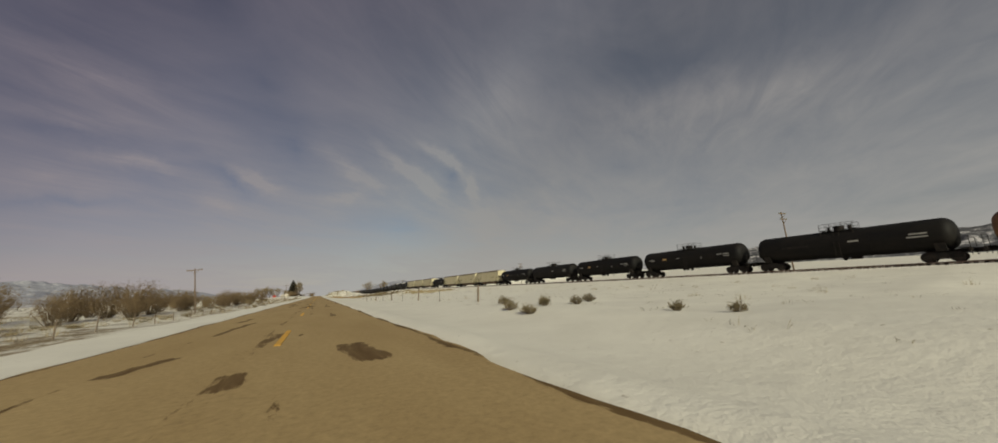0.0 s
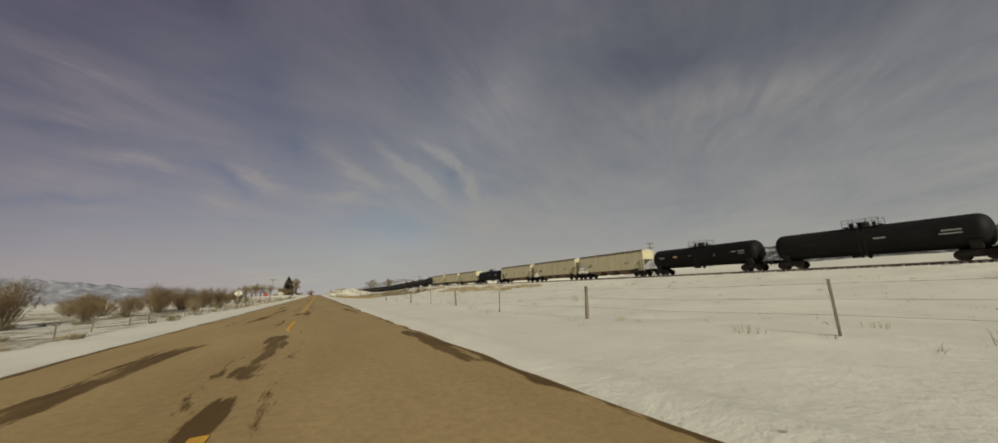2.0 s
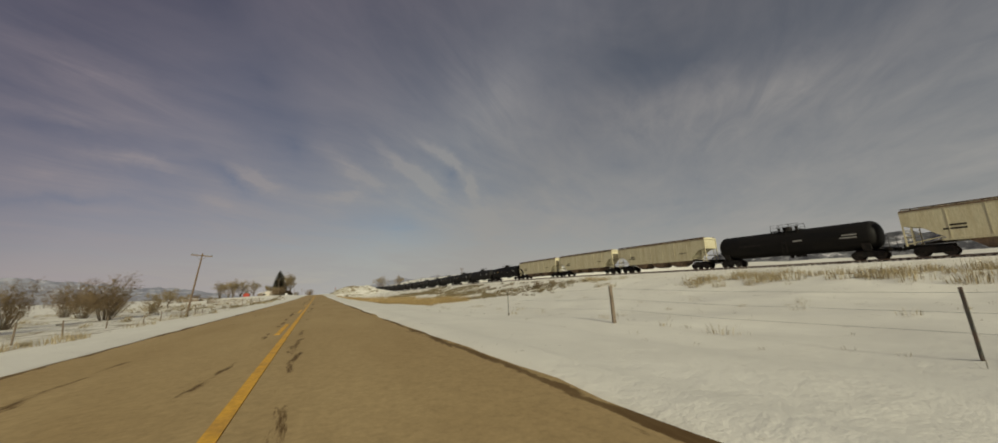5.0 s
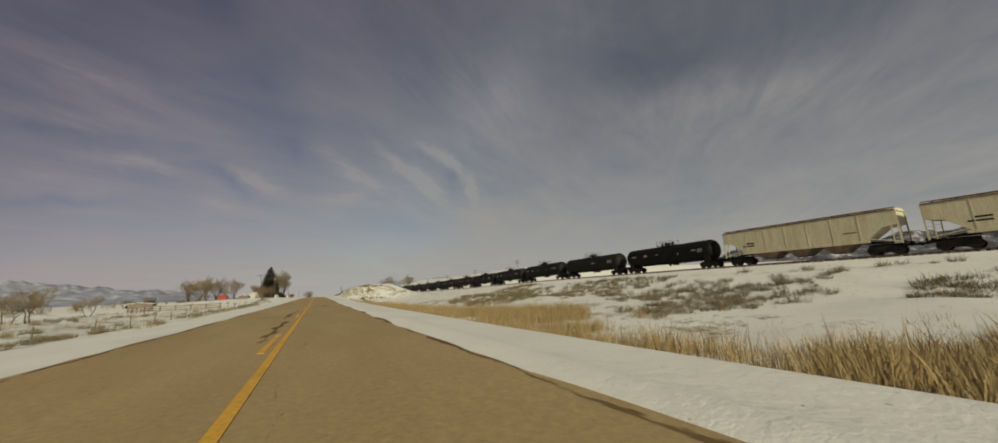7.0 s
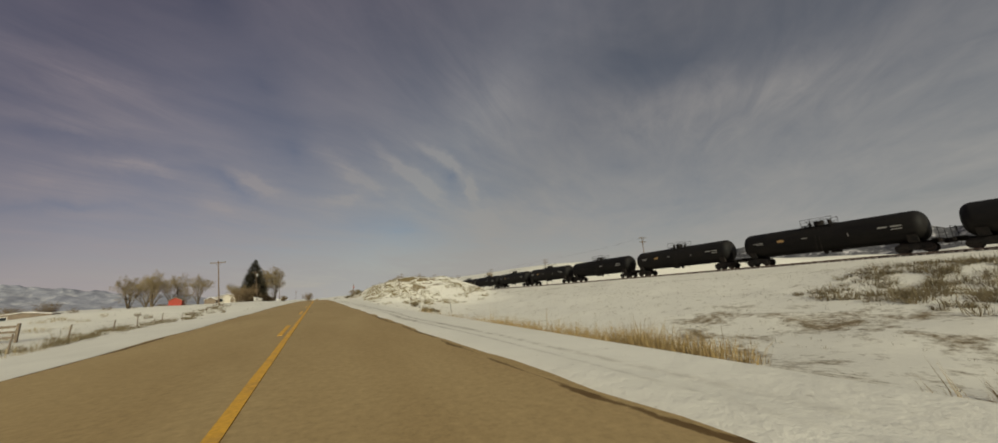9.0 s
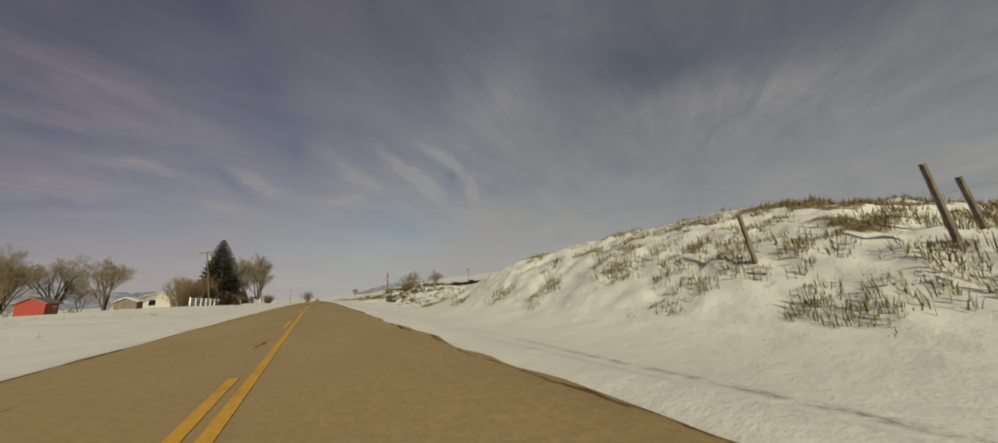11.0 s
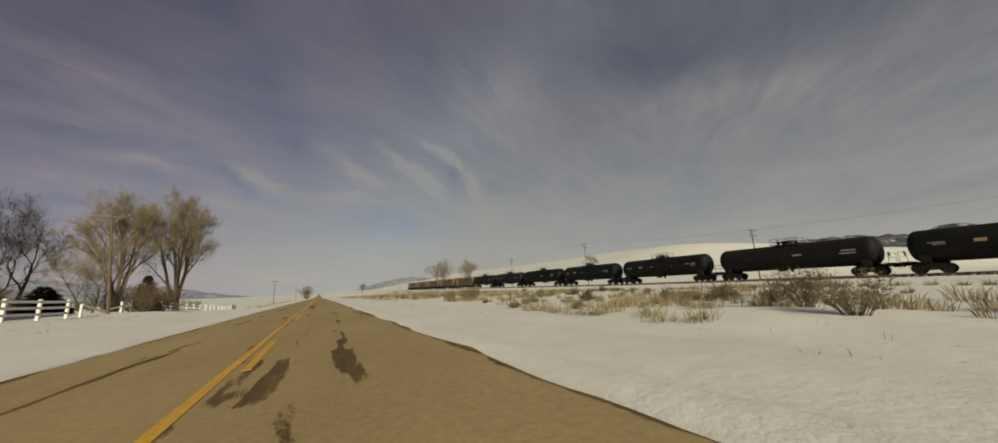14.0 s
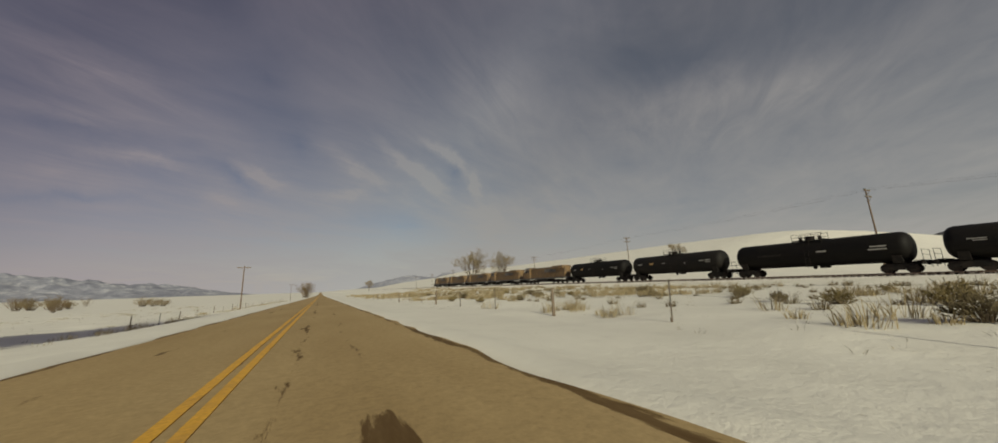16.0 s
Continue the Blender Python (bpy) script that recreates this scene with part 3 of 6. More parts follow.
bare = bare + np.where(X > 0, 0.15 * step(385, 400, Y) * step(13, 20, X) * (1 - step(46, 60, X)), 0)
bare = bare - 0.5 * (1 - step(1.6, 5.0, offv)) + np.where(X > 120, 0.14 * step(340, 420, Y), 0)
att_b = me.attributes.new("bare", "FLOAT", "POINT")
att_b.data.foreach_set("value", bare.ravel())
tagged(new("ground", me), "snow-covered open ground with dry grass showing through", "ground", kind="structure")

# ---------------------------------------------------------------- the road
# where each dark patch begins and ends, and its width
SOUTH_PATCHES = ((-2.12, 7.0, -1.55, 8.6, 0.35), (-0.35, 5.1, -0.26, 6.2, 0.30), (1.62, 6.0, 1.31, 8.0, 0.60), (-0.26, 8.9, -0.19, 11.6, 0.30), (-1.86, 12.9, -1.61, 17.9, 0.30),
                 (-0.30, 33.8, 0.02, 40.6, 0.50), (0.27, 34.5, 0.38, 39.1, 0.28), (1.57, 34.6, 1.43, 37.0, 0.40), (-1.76, 38.8, -1.19, 46.6, 0.30), (1.50, 38.4, 1.51, 43.3, 0.30),
                 (-1.83, 74.4, -1.19, 80.4, 0.40), (-0.26, 76.3, -0.13, 78.7, 0.30), (0.32, 76.1, 0.23, 82.3, 0.30), (2.66, 75.9, 2.26, 82.2, 0.35), (-1.41, 82.3, -1.15, 87.3, 0.30))
RISE_PATCHES = ((-0.62, 189.5, -0.36, 199.5, 0.26), (-0.46, 209.5, -0.38, 216.5, 0.22), (-0.64, 219.0, -0.42, 229.5, 0.26), (-0.66, 119.0, -0.40, 128.3, 0.30), (0.37, 118.8, 0.40, 127.5, 0.20), (1.29, 118.9, 1.45, 120.7, 0.25), (1.74, 119.0, 1.75, 121.3, 0.25), (-2.01, 118.5, -1.83, 122.0, 0.35),
                (1.66, 234.7, 1.36, 237.6, 0.75), (1.61, 239.0, 1.31, 243.0, 0.30), (-0.06, 233.6, -0.04, 237.2, 0.12), (1.55, 303.0, 1.45, 305.5, 0.30), (1.75, 298.0, 1.60, 299.5, 0.20))
NORTH_PATCHES = ((-2.07, 354.6, -2.00, 356.9, 0.30), (-2.04, 357.9, -1.61, 362.8, 0.14), (2.89, 355.4, 2.56, 362.4, 0.30), (1.60, 376.0, 1.24, 379.2, 0.60), (-0.73, 374.7, -0.60, 380.3, 0.30),
                 (0.06, 375.6, 0.23, 379.6, 0.30), (2.74, 375.3, 2.52, 379.3, 0.35), (-2.33, 377.3, -1.97, 383.1, 0.14), (1.51, 421.0, 1.35, 423.2, 0.40), (1.54, 418.2, 1.42, 420.2, 0.40))
PADDOCK_PATCHES = ((-2.33, 416.3, -2.10, 424.6, 0.20), (0.15, 418.4, 0.35, 421.6, 0.25), (2.78, 418.1, 2.60, 421.9, 0.30), (-0.78, 418.4, -0.74, 420.0, 0.25), (1.50, 446.7, 1.18, 448.4, 0.50),
                   (0.06, 445.7, 0.25, 450.6, 0.35), (-2.02, 446.2, -2.17, 449.3, 0.50), (1.35, 453.5, 1.11, 459.0, 0.35), (2.80, 446.6, 2.71, 450.2, 0.35), (-1.14, 447.0, -0.90, 449.7, 0.30))
DITCH_PATCHES = ((-2.28, 19.0, -2.26, 21.8, 0.40), (-0.21, 22.0, 0.02, 24.4, 0.20), (1.34, 19.3, 1.47, 22.3, 0.25), (-2.00, 47.2, -1.88, 53.1, 0.45), (-1.88, 53.1, -1.70, 61.0, 0.30),
                 (-0.45, 47.4, 0.15, 51.9, 0.60), (-0.25, 55.4, -0.05, 61.0, 0.20), (2.82, 47.7, 2.91, 51.7, 0.35), (-1.87, 62.0, -1.64, 67.0, 0.50), (0.02, 62.7, -0.07, 67.3, 0.50),
                 (2.83, 61.8, 2.78, 66.1, 0.40), (0.29, 89.8, 0.29, 92.4, 0.25), (-1.85, 89.4, -1.77, 93.4, 0.40), (2.96, 89.4, 2.67, 92.3, 0.35), (-0.17, 103.5, -0.16, 106.6, 0.30),
                 (0.23, 103.6, 0.33, 106.8, 0.25), (-2.01, 104.2, -1.69, 112.1, 0.14), (2.68, 104.5, 2.61, 108.8, 0.40))
YARD_PATCHES = ((-0.44, 366.0, -0.46, 374.5, 0.50), (0.15, 365.5, 0.17, 373.0, 0.30), (1.25, 366.4, 1.55, 368.6, 0.60), (1.48, 370.2, 1.49, 374.1, 0.28), (1.36, 389.6, 1.36, 397.4, 0.85), (-0.32, 389.8, -0.30, 392.8, 0.36), (0.02, 390.0, 0.14, 395.2, 0.30), (-2.34, 388.8, -1.96, 396.8, 0.20), (2.86, 389.2, 2.95, 392.8, 0.35),
                (1.18, 406.2, 1.19, 410.1, 0.18), (1.18, 403.2, 1.07, 406.2, 0.30), (0.19, 403.4, 0.25, 406.0, 0.30), (-0.19, 403.5, -0.10, 406.0, 0.30), (-2.17, 402.6, -1.98, 410.7, 0.20),
                (0.14, 432.8, 0.37, 441.0, 0.55), (-2.16, 432.7, -1.78, 438.7, 0.30))
ry = np.concatenate((np.arange(-60, 500, 0.42), np.arange(500, 700, 1.5), np.arange(700, 1200, 4.0), np.arange(1200, 3000, 25.0)))
cols = np.concatenate(([ROAD_L], np.linspace(ROAD_L, ROAD_R, 48), [ROAD_R]))
el = 0.10 * vnoise(3.0, ry, 2.1, 21) + 0.07 * vnoise(3.0, ry, 0.9, 22)
er = 0.10 * vnoise(9.0, ry, 2.3, 23) + 0.07 * vnoise(9.0, ry, 0.9, 24)
rx_, ry_ = np.meshgrid(cols, ry)
rz_ = road_z(ry_) - 0.012 * np.abs(rx_) + 0.02
rz_[:, (0, -1)] -= 0.16
rx_[:, :2] += el[:, None]
rx_[:, -2:] += er[:, None]
stain = np.zeros(rx_.shape)
for x0_, y0_, x1_, y1_, w_ in SOUTH_PATCHES + DITCH_PATCHES + RISE_PATCHES + NORTH_PATCHES + YARD_PATCHES + PADDOCK_PATCHES:
    u_ = 0.5 + ((ry_ - y0_) / (y1_ - y0_) - 0.5) * 0.78
    off_ = np.abs(rx_ - x0_ - (x1_ - x0_) * u_ - 0.12 * vnoise(x0_ * 9, ry_, 0.9, 61)) / (w_ * (0.64 + 0.22 * vnoise(x0_ * 7, ry_, 1.3, 62)))
    end_ = np.maximum(np.abs(u_ - 0.5) * 2, 0.0)
    stain = np.maximum(stain, np.clip(1.25 - np.maximum(off_, end_ ** 2 * 1.0) ** 2, 0, 1))
ids = np.arange(rx_.size).reshape(rx_.shape)
road_me = raw_mesh("road", np.stack((rx_, ry_, rz_), -1).reshape(-1, 3).tolist(),
                   np.stack((ids[:-1, :-1], ids[:-1, 1:], ids[1:, 1:], ids[1:, :-1]), -1).reshape(-1, 4).tolist(), M_ROAD)
att_s = road_me.attributes.new("stain", "FLOAT", "POINT")
att_s.data.foreach_set("value", stain.ravel())
road = tagged(new("road", road_me), "sun-bleached tan asphalt country road with dark crack sealing", "road", kind="structure")


def drift_x(y):
    """The painted lines wander a little to the west past the mound."""
    return -0.23 * float(step(306, 352, y))


def stripe(x, y0, y1, w=0.12):
    """A painted line lying on the road."""
    s_ = Shape()
    yy = y0
    rows = []
    while True:
        xx = x + drift_x(yy) + 0.008 * float(vnoise(x * 9, yy, 0.7, 31))
        z0 = float(road_z(yy)) + 0.030 - 0.012 * abs(xx)
        rows.append([(xx - w / 2, yy, z0 - 0.012), (xx + w / 2, yy, z0 - 0.012), (xx + w / 2, yy, z0), (xx - w / 2, yy, z0)])
        if yy >= y1:
            break
        yy = min(yy + 2.0, y1)
    return s_.quadrings(rows)


DASH_PITCH, DASH_LEN = 12.04, 3.5
for y0 in [8.8 + DASH_PITCH * k for k in range(-3, 15)] + [291.6 + DASH_PITCH * k for k in range(-8, 8)]:
    part("centre_dash", stripe(-0.02 if y0 < 85 else -0.17, y0, y0 + DASH_LEN), M_LINE, road)
for y0 in [393.2 + DASH_PITCH * k for k in range(5)]:
    part("centre_dash", stripe(0.04, y0, y0 + DASH_LEN), M_LINE, road)
part("solid_line", stripe(0.05, 84, 388), M_LINE, road)
part("solid_line", stripe(-0.19, 387, 1100), M_LINE, road)
part("solid_line", stripe(0.04, 443, 1100), M_LINE, road)


# ---------------------------------------------------------------- the railway
s_ = Shape()
rows = []
for yv in list(np.arange(-300, 900, 6.0)):
    rz = float(rail_z(yv))
    rows.append([(TRACK_X + dx, float(yv), rz + dz) for dx, dz in ((-3.6, -1.0), (-1.75, -0.30), (1.75, -0.30), (3.6, -1.0))])
s_.quadrings(rows)
railway = tagged(new("railway_bed", s_.mesh("railway_bed", M_BALLAST)), "snow-dusted gravel railway bed", "railway", kind="structure")
for side in (-0.75, 0.75):
    s_ = Shape()
    rows = []
    for yv in np.arange(-300, 900, 6.0):
        rz = float(rail_z(yv))
        rows.append([(TRACK_X + side + dx, float(yv), rz + dz) for dx, dz in ((-0.07, -0.17), (0.07, -0.17), (0.02, -0.13), (0.036, 0.0), (-0.036, 0.0), (-0.02, -0.13))])
    part("rail", s_.quadrings(rows), M_RAIL, railway, "rusty steel rail")
s_ = Shape()
for k in range(1500):
    yv = -100 + k * 0.55
    s_.box(TRACK_X, yv, float(rail_z(yv)) - 0.235, 2.6, 0.23, 0.17)
tagged(part("ties", s_.mesh("ties", M_TIE), M_TIE, railway, "half-buried wooden ties"), kind="stuff")


# ---------------------------------------------------------------- rolling stock; z = 0 is the rail's top, the car lies along y
def add_truck(car, y, axles=(-0.89, 0.89), r=0.46):
    length = axles[-1] - axles[0]
    tr = part("truck", Shape().box(0, y, 0.62, 2.1, 0.45, 0.34, 0.05).tube((0, y, 0.7), (0, y, 0.98), 0.3, n=10), M_UNDER, car)
    for sx in (-1.02, 1.02):
        h = length / 2
        outline = [(y - h - 0.28, 0.34), (y - h + 0.26, 0.34), (y - h + 0.40, 0.52), (y - 0.45, 0.30), (y + 0.45, 0.30), (y + h - 0.40, 0.52),
                   (y + h - 0.26, 0.34), (y + h + 0.28, 0.34), (y + h + 0.30, 0.66), (y + 0.62, 0.92), (y - 0.62, 0.92), (y - h - 0.30, 0.66)]
        part("side_frame", Shape().prism_x(outline, sx - 0.09, sx + 0.09), M_UNDER, tr)
    for a in axles:
        part("wheelset", Shape().tube((-1.0, y + a, r), (1.0, y + a, r), 0.08, n=8)
             .lathe_x(y + a, r, ((-0.82, r * 0.35), (-0.82, r), (-0.70, r * 1.0), (-0.69, r + 0.03), (-0.67, r + 0.03), (-0.67, r * 0.35)), 18)
             .lathe_x(y + a, r, ((0.67, r * 0.35), (0.67, r + 0.03), (0.69, r + 0.03), (0.70, r), (0.82, r), (0.82, r * 0.35)), 18), M_WHEEL, tr)
    return tr


def add_coupler(car, y, way):
    part("coupler", Shape().box(0, y + way * 0.3, 0.86, 0.16, 0.75, 0.20, 0.03).box(0.05, y + way * 0.66, 0.86, 0.26, 0.22, 0.30, 0.05), M_UNDER, car)


def tank_car(paint, label, marks):
    car = thing("tank_car", label, "tank car", "train")
    R, L, zc = 1.58, 16.4, 2.66
    prof = []
    for k in range(9):
        a = k / 8 * math.pi / 2
        prof.append((-L / 2 + 0.85 * (1 - math.sin(a)), max(0.06, R * math.cos(a) ** 0.8 if k < 8 else 0.06)))
    prof = sorted((-L / 2 + 0.85 - 0.85 * math.sin(math.pi / 2 * k / 8), max(0.05, R * math.cos(math.pi / 2 * k / 8) ** 0.62)) for k in range(9))
    seams = [(p, R) for p in (-5.2, -2.6, 0.0, 2.6, 5.2)]
    ring = []
    for p, r in seams:
        ring += [(p - 0.034, R), (p - 0.032, R + 0.010), (p + 0.032, R + 0.010), (p + 0.034, R)]
    barrel = prof + ring + [(-y_, r) for y_, r in reversed(prof)]
    part("tank", Shape().lathe_y(0, zc, barrel, 36), paint, car, smooth=True)
    # top walkway with manway and fittings
    top = zc + R
    part("manway", Shape().lathe_z(0, 0, ((top - 0.1, 0.46), (top + 0.34, 0.46), (top + 0.36, 0.52), (top + 0.44, 0.52), (top + 0.50, 0.40)), 16)
         .lathe_z(0, 0.95, ((top - 0.1, 0.16), (top + 0.42, 0.16), (top + 0.46, 0.2), (top + 0.52, 0.1)), 10)
         .lathe_z(0.15, -0.85, ((top - 0.1, 0.13), (top + 0.36, 0.13), (top + 0.40, 0.17), (top + 0.46, 0.08)), 10), M_UNDER, car, smooth=True)
    plat = Shape()
    for sx in (-0.78, 0.78):
        plat.box(sx, 0, top + 0.06, 0.42, 3.0, 0.05)
    for sy in (-1.4, 1.4):
        plat.box(0, sy, top + 0.06, 1.9, 0.26, 0.05)
        plat.beam((-0.9, sy, top + 0.05), (-1.25, sy, top - 0.75), 0.06, 0.06)
        plat.beam((0.9, sy, top + 0.05), (1.25, sy, top - 0.75), 0.06, 0.06)
    part("walkway", plat, M_UNDER, car)
    rail = Shape()
    for sx in (-0.97, 0.97):
        for sy in (-1.45, -0.5, 0.5, 1.45):
            rail.tube((sx, sy, top + 0.05), (sx, sy, top + 0.78), 0.022, n=5)
        for dz in (0.42, 0.78):
            rail.tube((sx, -1.45, top + dz), (sx, 1.45, top + dz), 0.022, n=5)
    for sy in (-1.45, 1.45):
        rail.tube((-0.97, sy, top + 0.78), (-0.5, sy, top + 0.78), 0.022, n=5)
        rail.tube((0.97, sy, top + 0.78), (0.5, sy, top + 0.78), 0.022, n=5)
    part("handrail", rail, M_UNDER, car)
    for sx in (-1, 1):
        lad = Shape()
        for sy in (-0.22, 0.22):
            lad.tube((sx * 1.62, sy, 0.95), (sx * 1.66, sy, zc), 0.022, n=5)
            lad.tube((sx * 1.66, sy, zc), (sx * 1.0, sy, top + 0.04), 0.022, n=5)
        for k in range(6):
            zz = 1.0 + k * 0.34
            lad.tube((sx * 1.63, -0.22, zz), (sx * 1.63, 0.22, zz), 0.018, n=5)
        part("ladder", lad, M_UNDER, car)
    for way in (-1, 1):
        y_ = way * (L / 2 - 1.1)
        saddle = Shape().prism_y([(-1.25, 1.0), (1.25, 1.0), (1.46, 1.8), (0.9, 1.28), (0, 1.09), (-0.9, 1.28), (-1.46, 1.8)], y_ - 0.35, y_ + 0.35)
        saddle.box(0, way * (L / 2 - 0.6), 0.98, 0.5, 3.4, 0.34, 0.03)
        saddle.box(0, way * (L / 2 + 0.55), 1.02, 2.7, 0.22, 0.30, 0.02)
        saddle.box(0, way * (L / 2 + 0.22), 1.20, 2.6, 0.62, 0.05)
        part("end_sill", saddle, M_UNDER, car)
        cage = Shape()
        for sx in (-1.28, 1.28):
            cage.tube((sx, way * (L / 2 + 0.58), 0.55), (sx, way * (L / 2 + 0.58), 2.25), 0.022, n=5)
        for zz in (0.6, 0.85, 1.75, 2.25):
            cage.tube((-1.28, way * (L / 2 + 0.58), zz), (-0.75 if zz < 1 else 1.28, way * (L / 2 + 0.58), zz), 0.02, n=5)
        part("end_rail", cage, M_UNDER, car)
        add_truck(car, way * (L / 2 - 1.25))
        add_coupler(car, way * (L / 2 + 0.6), way)
    part("brake_wheel", Shape().lathe_y(-0.7, 2.1, ((-L / 2 - 0.60, 0.05), (-L / 2 - 0.58, 0.28), (-L / 2 - 0.55, 0.28), (-L / 2 - 0.54, 0.05)), 12), M_UNDER, car)
    part("outlet", Shape().lathe_z(0, 0, ((0.75, 0.12), (0.9, 0.2), (1.3, 0.3)), 12).box(-0.2, 0.9, 1.05, 0.5, 0.9, 0.4, 0.04).tube((0, -5.5, 1.12), (0, 5.5, 1.12), 0.04, n=5), M_UNDER, car)
    # stencilled marks on the flank: unreadable, drawn as bars on the curved shell
    for (y0, y1, ang, mat, nm) in marks:
        for sx in (-1, 1):
            s1 = Shape()
            a0, a1 = radians(ang[0]), radians(ang[1])
            rows_ = []
            for k in range(5):
                a = a0 + (a1 - a0) * k / 4
                rows_.append([(sx * (R + d) * math.cos(a), yy, zc + (R + d) * math.sin(a)) for yy, d in ((y0 * -sx, 0.014), (y1 * -sx, 0.014), (y1 * -sx, 0.004), (y0 * -sx, 0.004))])
            part(nm, s1.quadrings(rows_), mat, car)
    return car


def hopper_car():
    car = thing("hopper_car", "weathered cream covered hopper car with rusty streaks", "hopper car", "train")
    L, W, top = 17.0, 3.1, 4.55
    h = L / 2
    body_side = [(-h + 0.1, top), (-h + 0.1, 3.05), (-h + 1.15, 2.85), (-h + 2.7, 1.55), (h - 2.7, 1.55), (h - 1.15, 2.85), (h - 0.1, 3.05), (h - 0.1, top)]
    part("body", Shape().prism_x(body_side, -W / 2, W / 2), M_HOPPER, car)
    part("roof", Shape().prism_y([(-W / 2 - 0.02, top - 0.10), (W / 2 + 0.02, top - 0.10), (W / 2 + 0.02, top + 0.02), (0.7, top + 0.2), (-0.7, top + 0.2), (-W / 2 - 0.02, top + 0.02)], -h, h), M_HOPPER, car)
    part("roof_hatch", Shape().box(0, 0, top + 0.27, 0.55, L - 2.2, 0.16, 0.04), M_HATCH, car)
    walk_ = Shape()
    for sx in (-1.2, 1.2):
        walk_.box(sx, 0, top + 0.23, 0.5, L - 0.2, 0.04)
        for k in range(12):
            walk_.box(sx, -h + 0.8 + k * (L - 1.6) / 11, top + 0.14, 0.45, 0.06, 0.16)
    part("running_board", walk_, M_HATCH, car)
    for sx in (-1, 1):
        for k in range(6):
            y_ = -h + 2.9 + k * (L - 5.8) / 5
            part("rib", Shape().box(sx * (W / 2 + 0.012), y_, 3.0, 0.03, 0.06, 2.78), M_HOPPER, car)
        part("side_sill", Shape().box(sx * (W / 2 - 0.02), 0, 1.48, 0.14, L - 4.6, 0.26, 0.02), M_HOPPER, car)
        part("top_rail", Shape().box(sx * (W / 2 + 0.015), 0, top - 0.02, 0.09, L - 0.1, 0.13, 0.02), M_HATCH, car, "rusty top rail")
    # the bays take the dark roof colour to stand for the shade below the body
    for y_ in (-3.4, 0.0, 3.4):
        bay = Shape()
        rows_ = []
        for zz, hx, hy in ((1.6, 1.40, 1.45), (1.22, 1.36, 1.25), (0.66, 1.20, 0.62), (0.50, 0.6, 0.55)):
            rows_.append([(-hx, y_ - hy, zz), (hx, y_ - hy, zz), (hx, y_ + hy, zz), (-hx, y_ + hy, zz)])
        part("discharge_bay", bay.quadrings(rows_), M_HATCH, car, "discharge bay coloured dark brown for the shade under the body")
    for way in (-1, 1):
        frame_ = Shape().box(0, way * (h - 1.2), 0.98, 0.55, 3.2, 0.34, 0.03).box(0, way * (h + 0.05), 1.10, 2.9, 0.3, 0.34, 0.02)
        frame_.prism_x([(way * (h - 3.0), 1.25), (way * (h - 1.0), 1.2), (way * (h - 1.0), 1.35), (way * (h - 2.6), 1.55)], -0.3, 0.3)
        part("end_sill", frame_, M_UNDER, car)
        lad = Shape()
        for sx in (-1.5, 1.5):
            lad.box(sx, way * (h - 0.05), 2.75, 0.09, 0.12, 3.4)
            lad.box(sx, way * (h - 0.55), 2.2, 0.07, 0.07, 2.2)
            for k in range(9):
                lad.tube((sx, way * (h - 0.05), 1.25 + k * 0.36), (sx, way * (h - 0.55), 1.25 + k * 0.36), 0.018, n=5)
            lad.tube((sx, way * (h - 0.1), 1.25), (sx, way * (h - 2.4), 1.75), 0.05, n=6)
        lad.box(0, way * (h - 0.05), 2.0, 2.9, 0.08, 0.12)
        part("end_ladder", lad, M_HOPPER, car)
        add_truck(car, way * (h - 1.55))
        add_coupler(car, way * (h + 0.2), way)
    for sx in (-1, 1):
        for (ya, yb, zz, hh) in ((4.6, 5.6, 2.75, 0.16), (4.6, 6.0, 2.42, 0.16), (-5.4, -4.2, 2.6, 0.10)):
            part("stencil_bar", Shape().box(sx * (W / 2 + 0.006), -sx * (ya + yb) / 2, zz, 0.012, yb - ya, hh), M_UNDER, car)
    return car


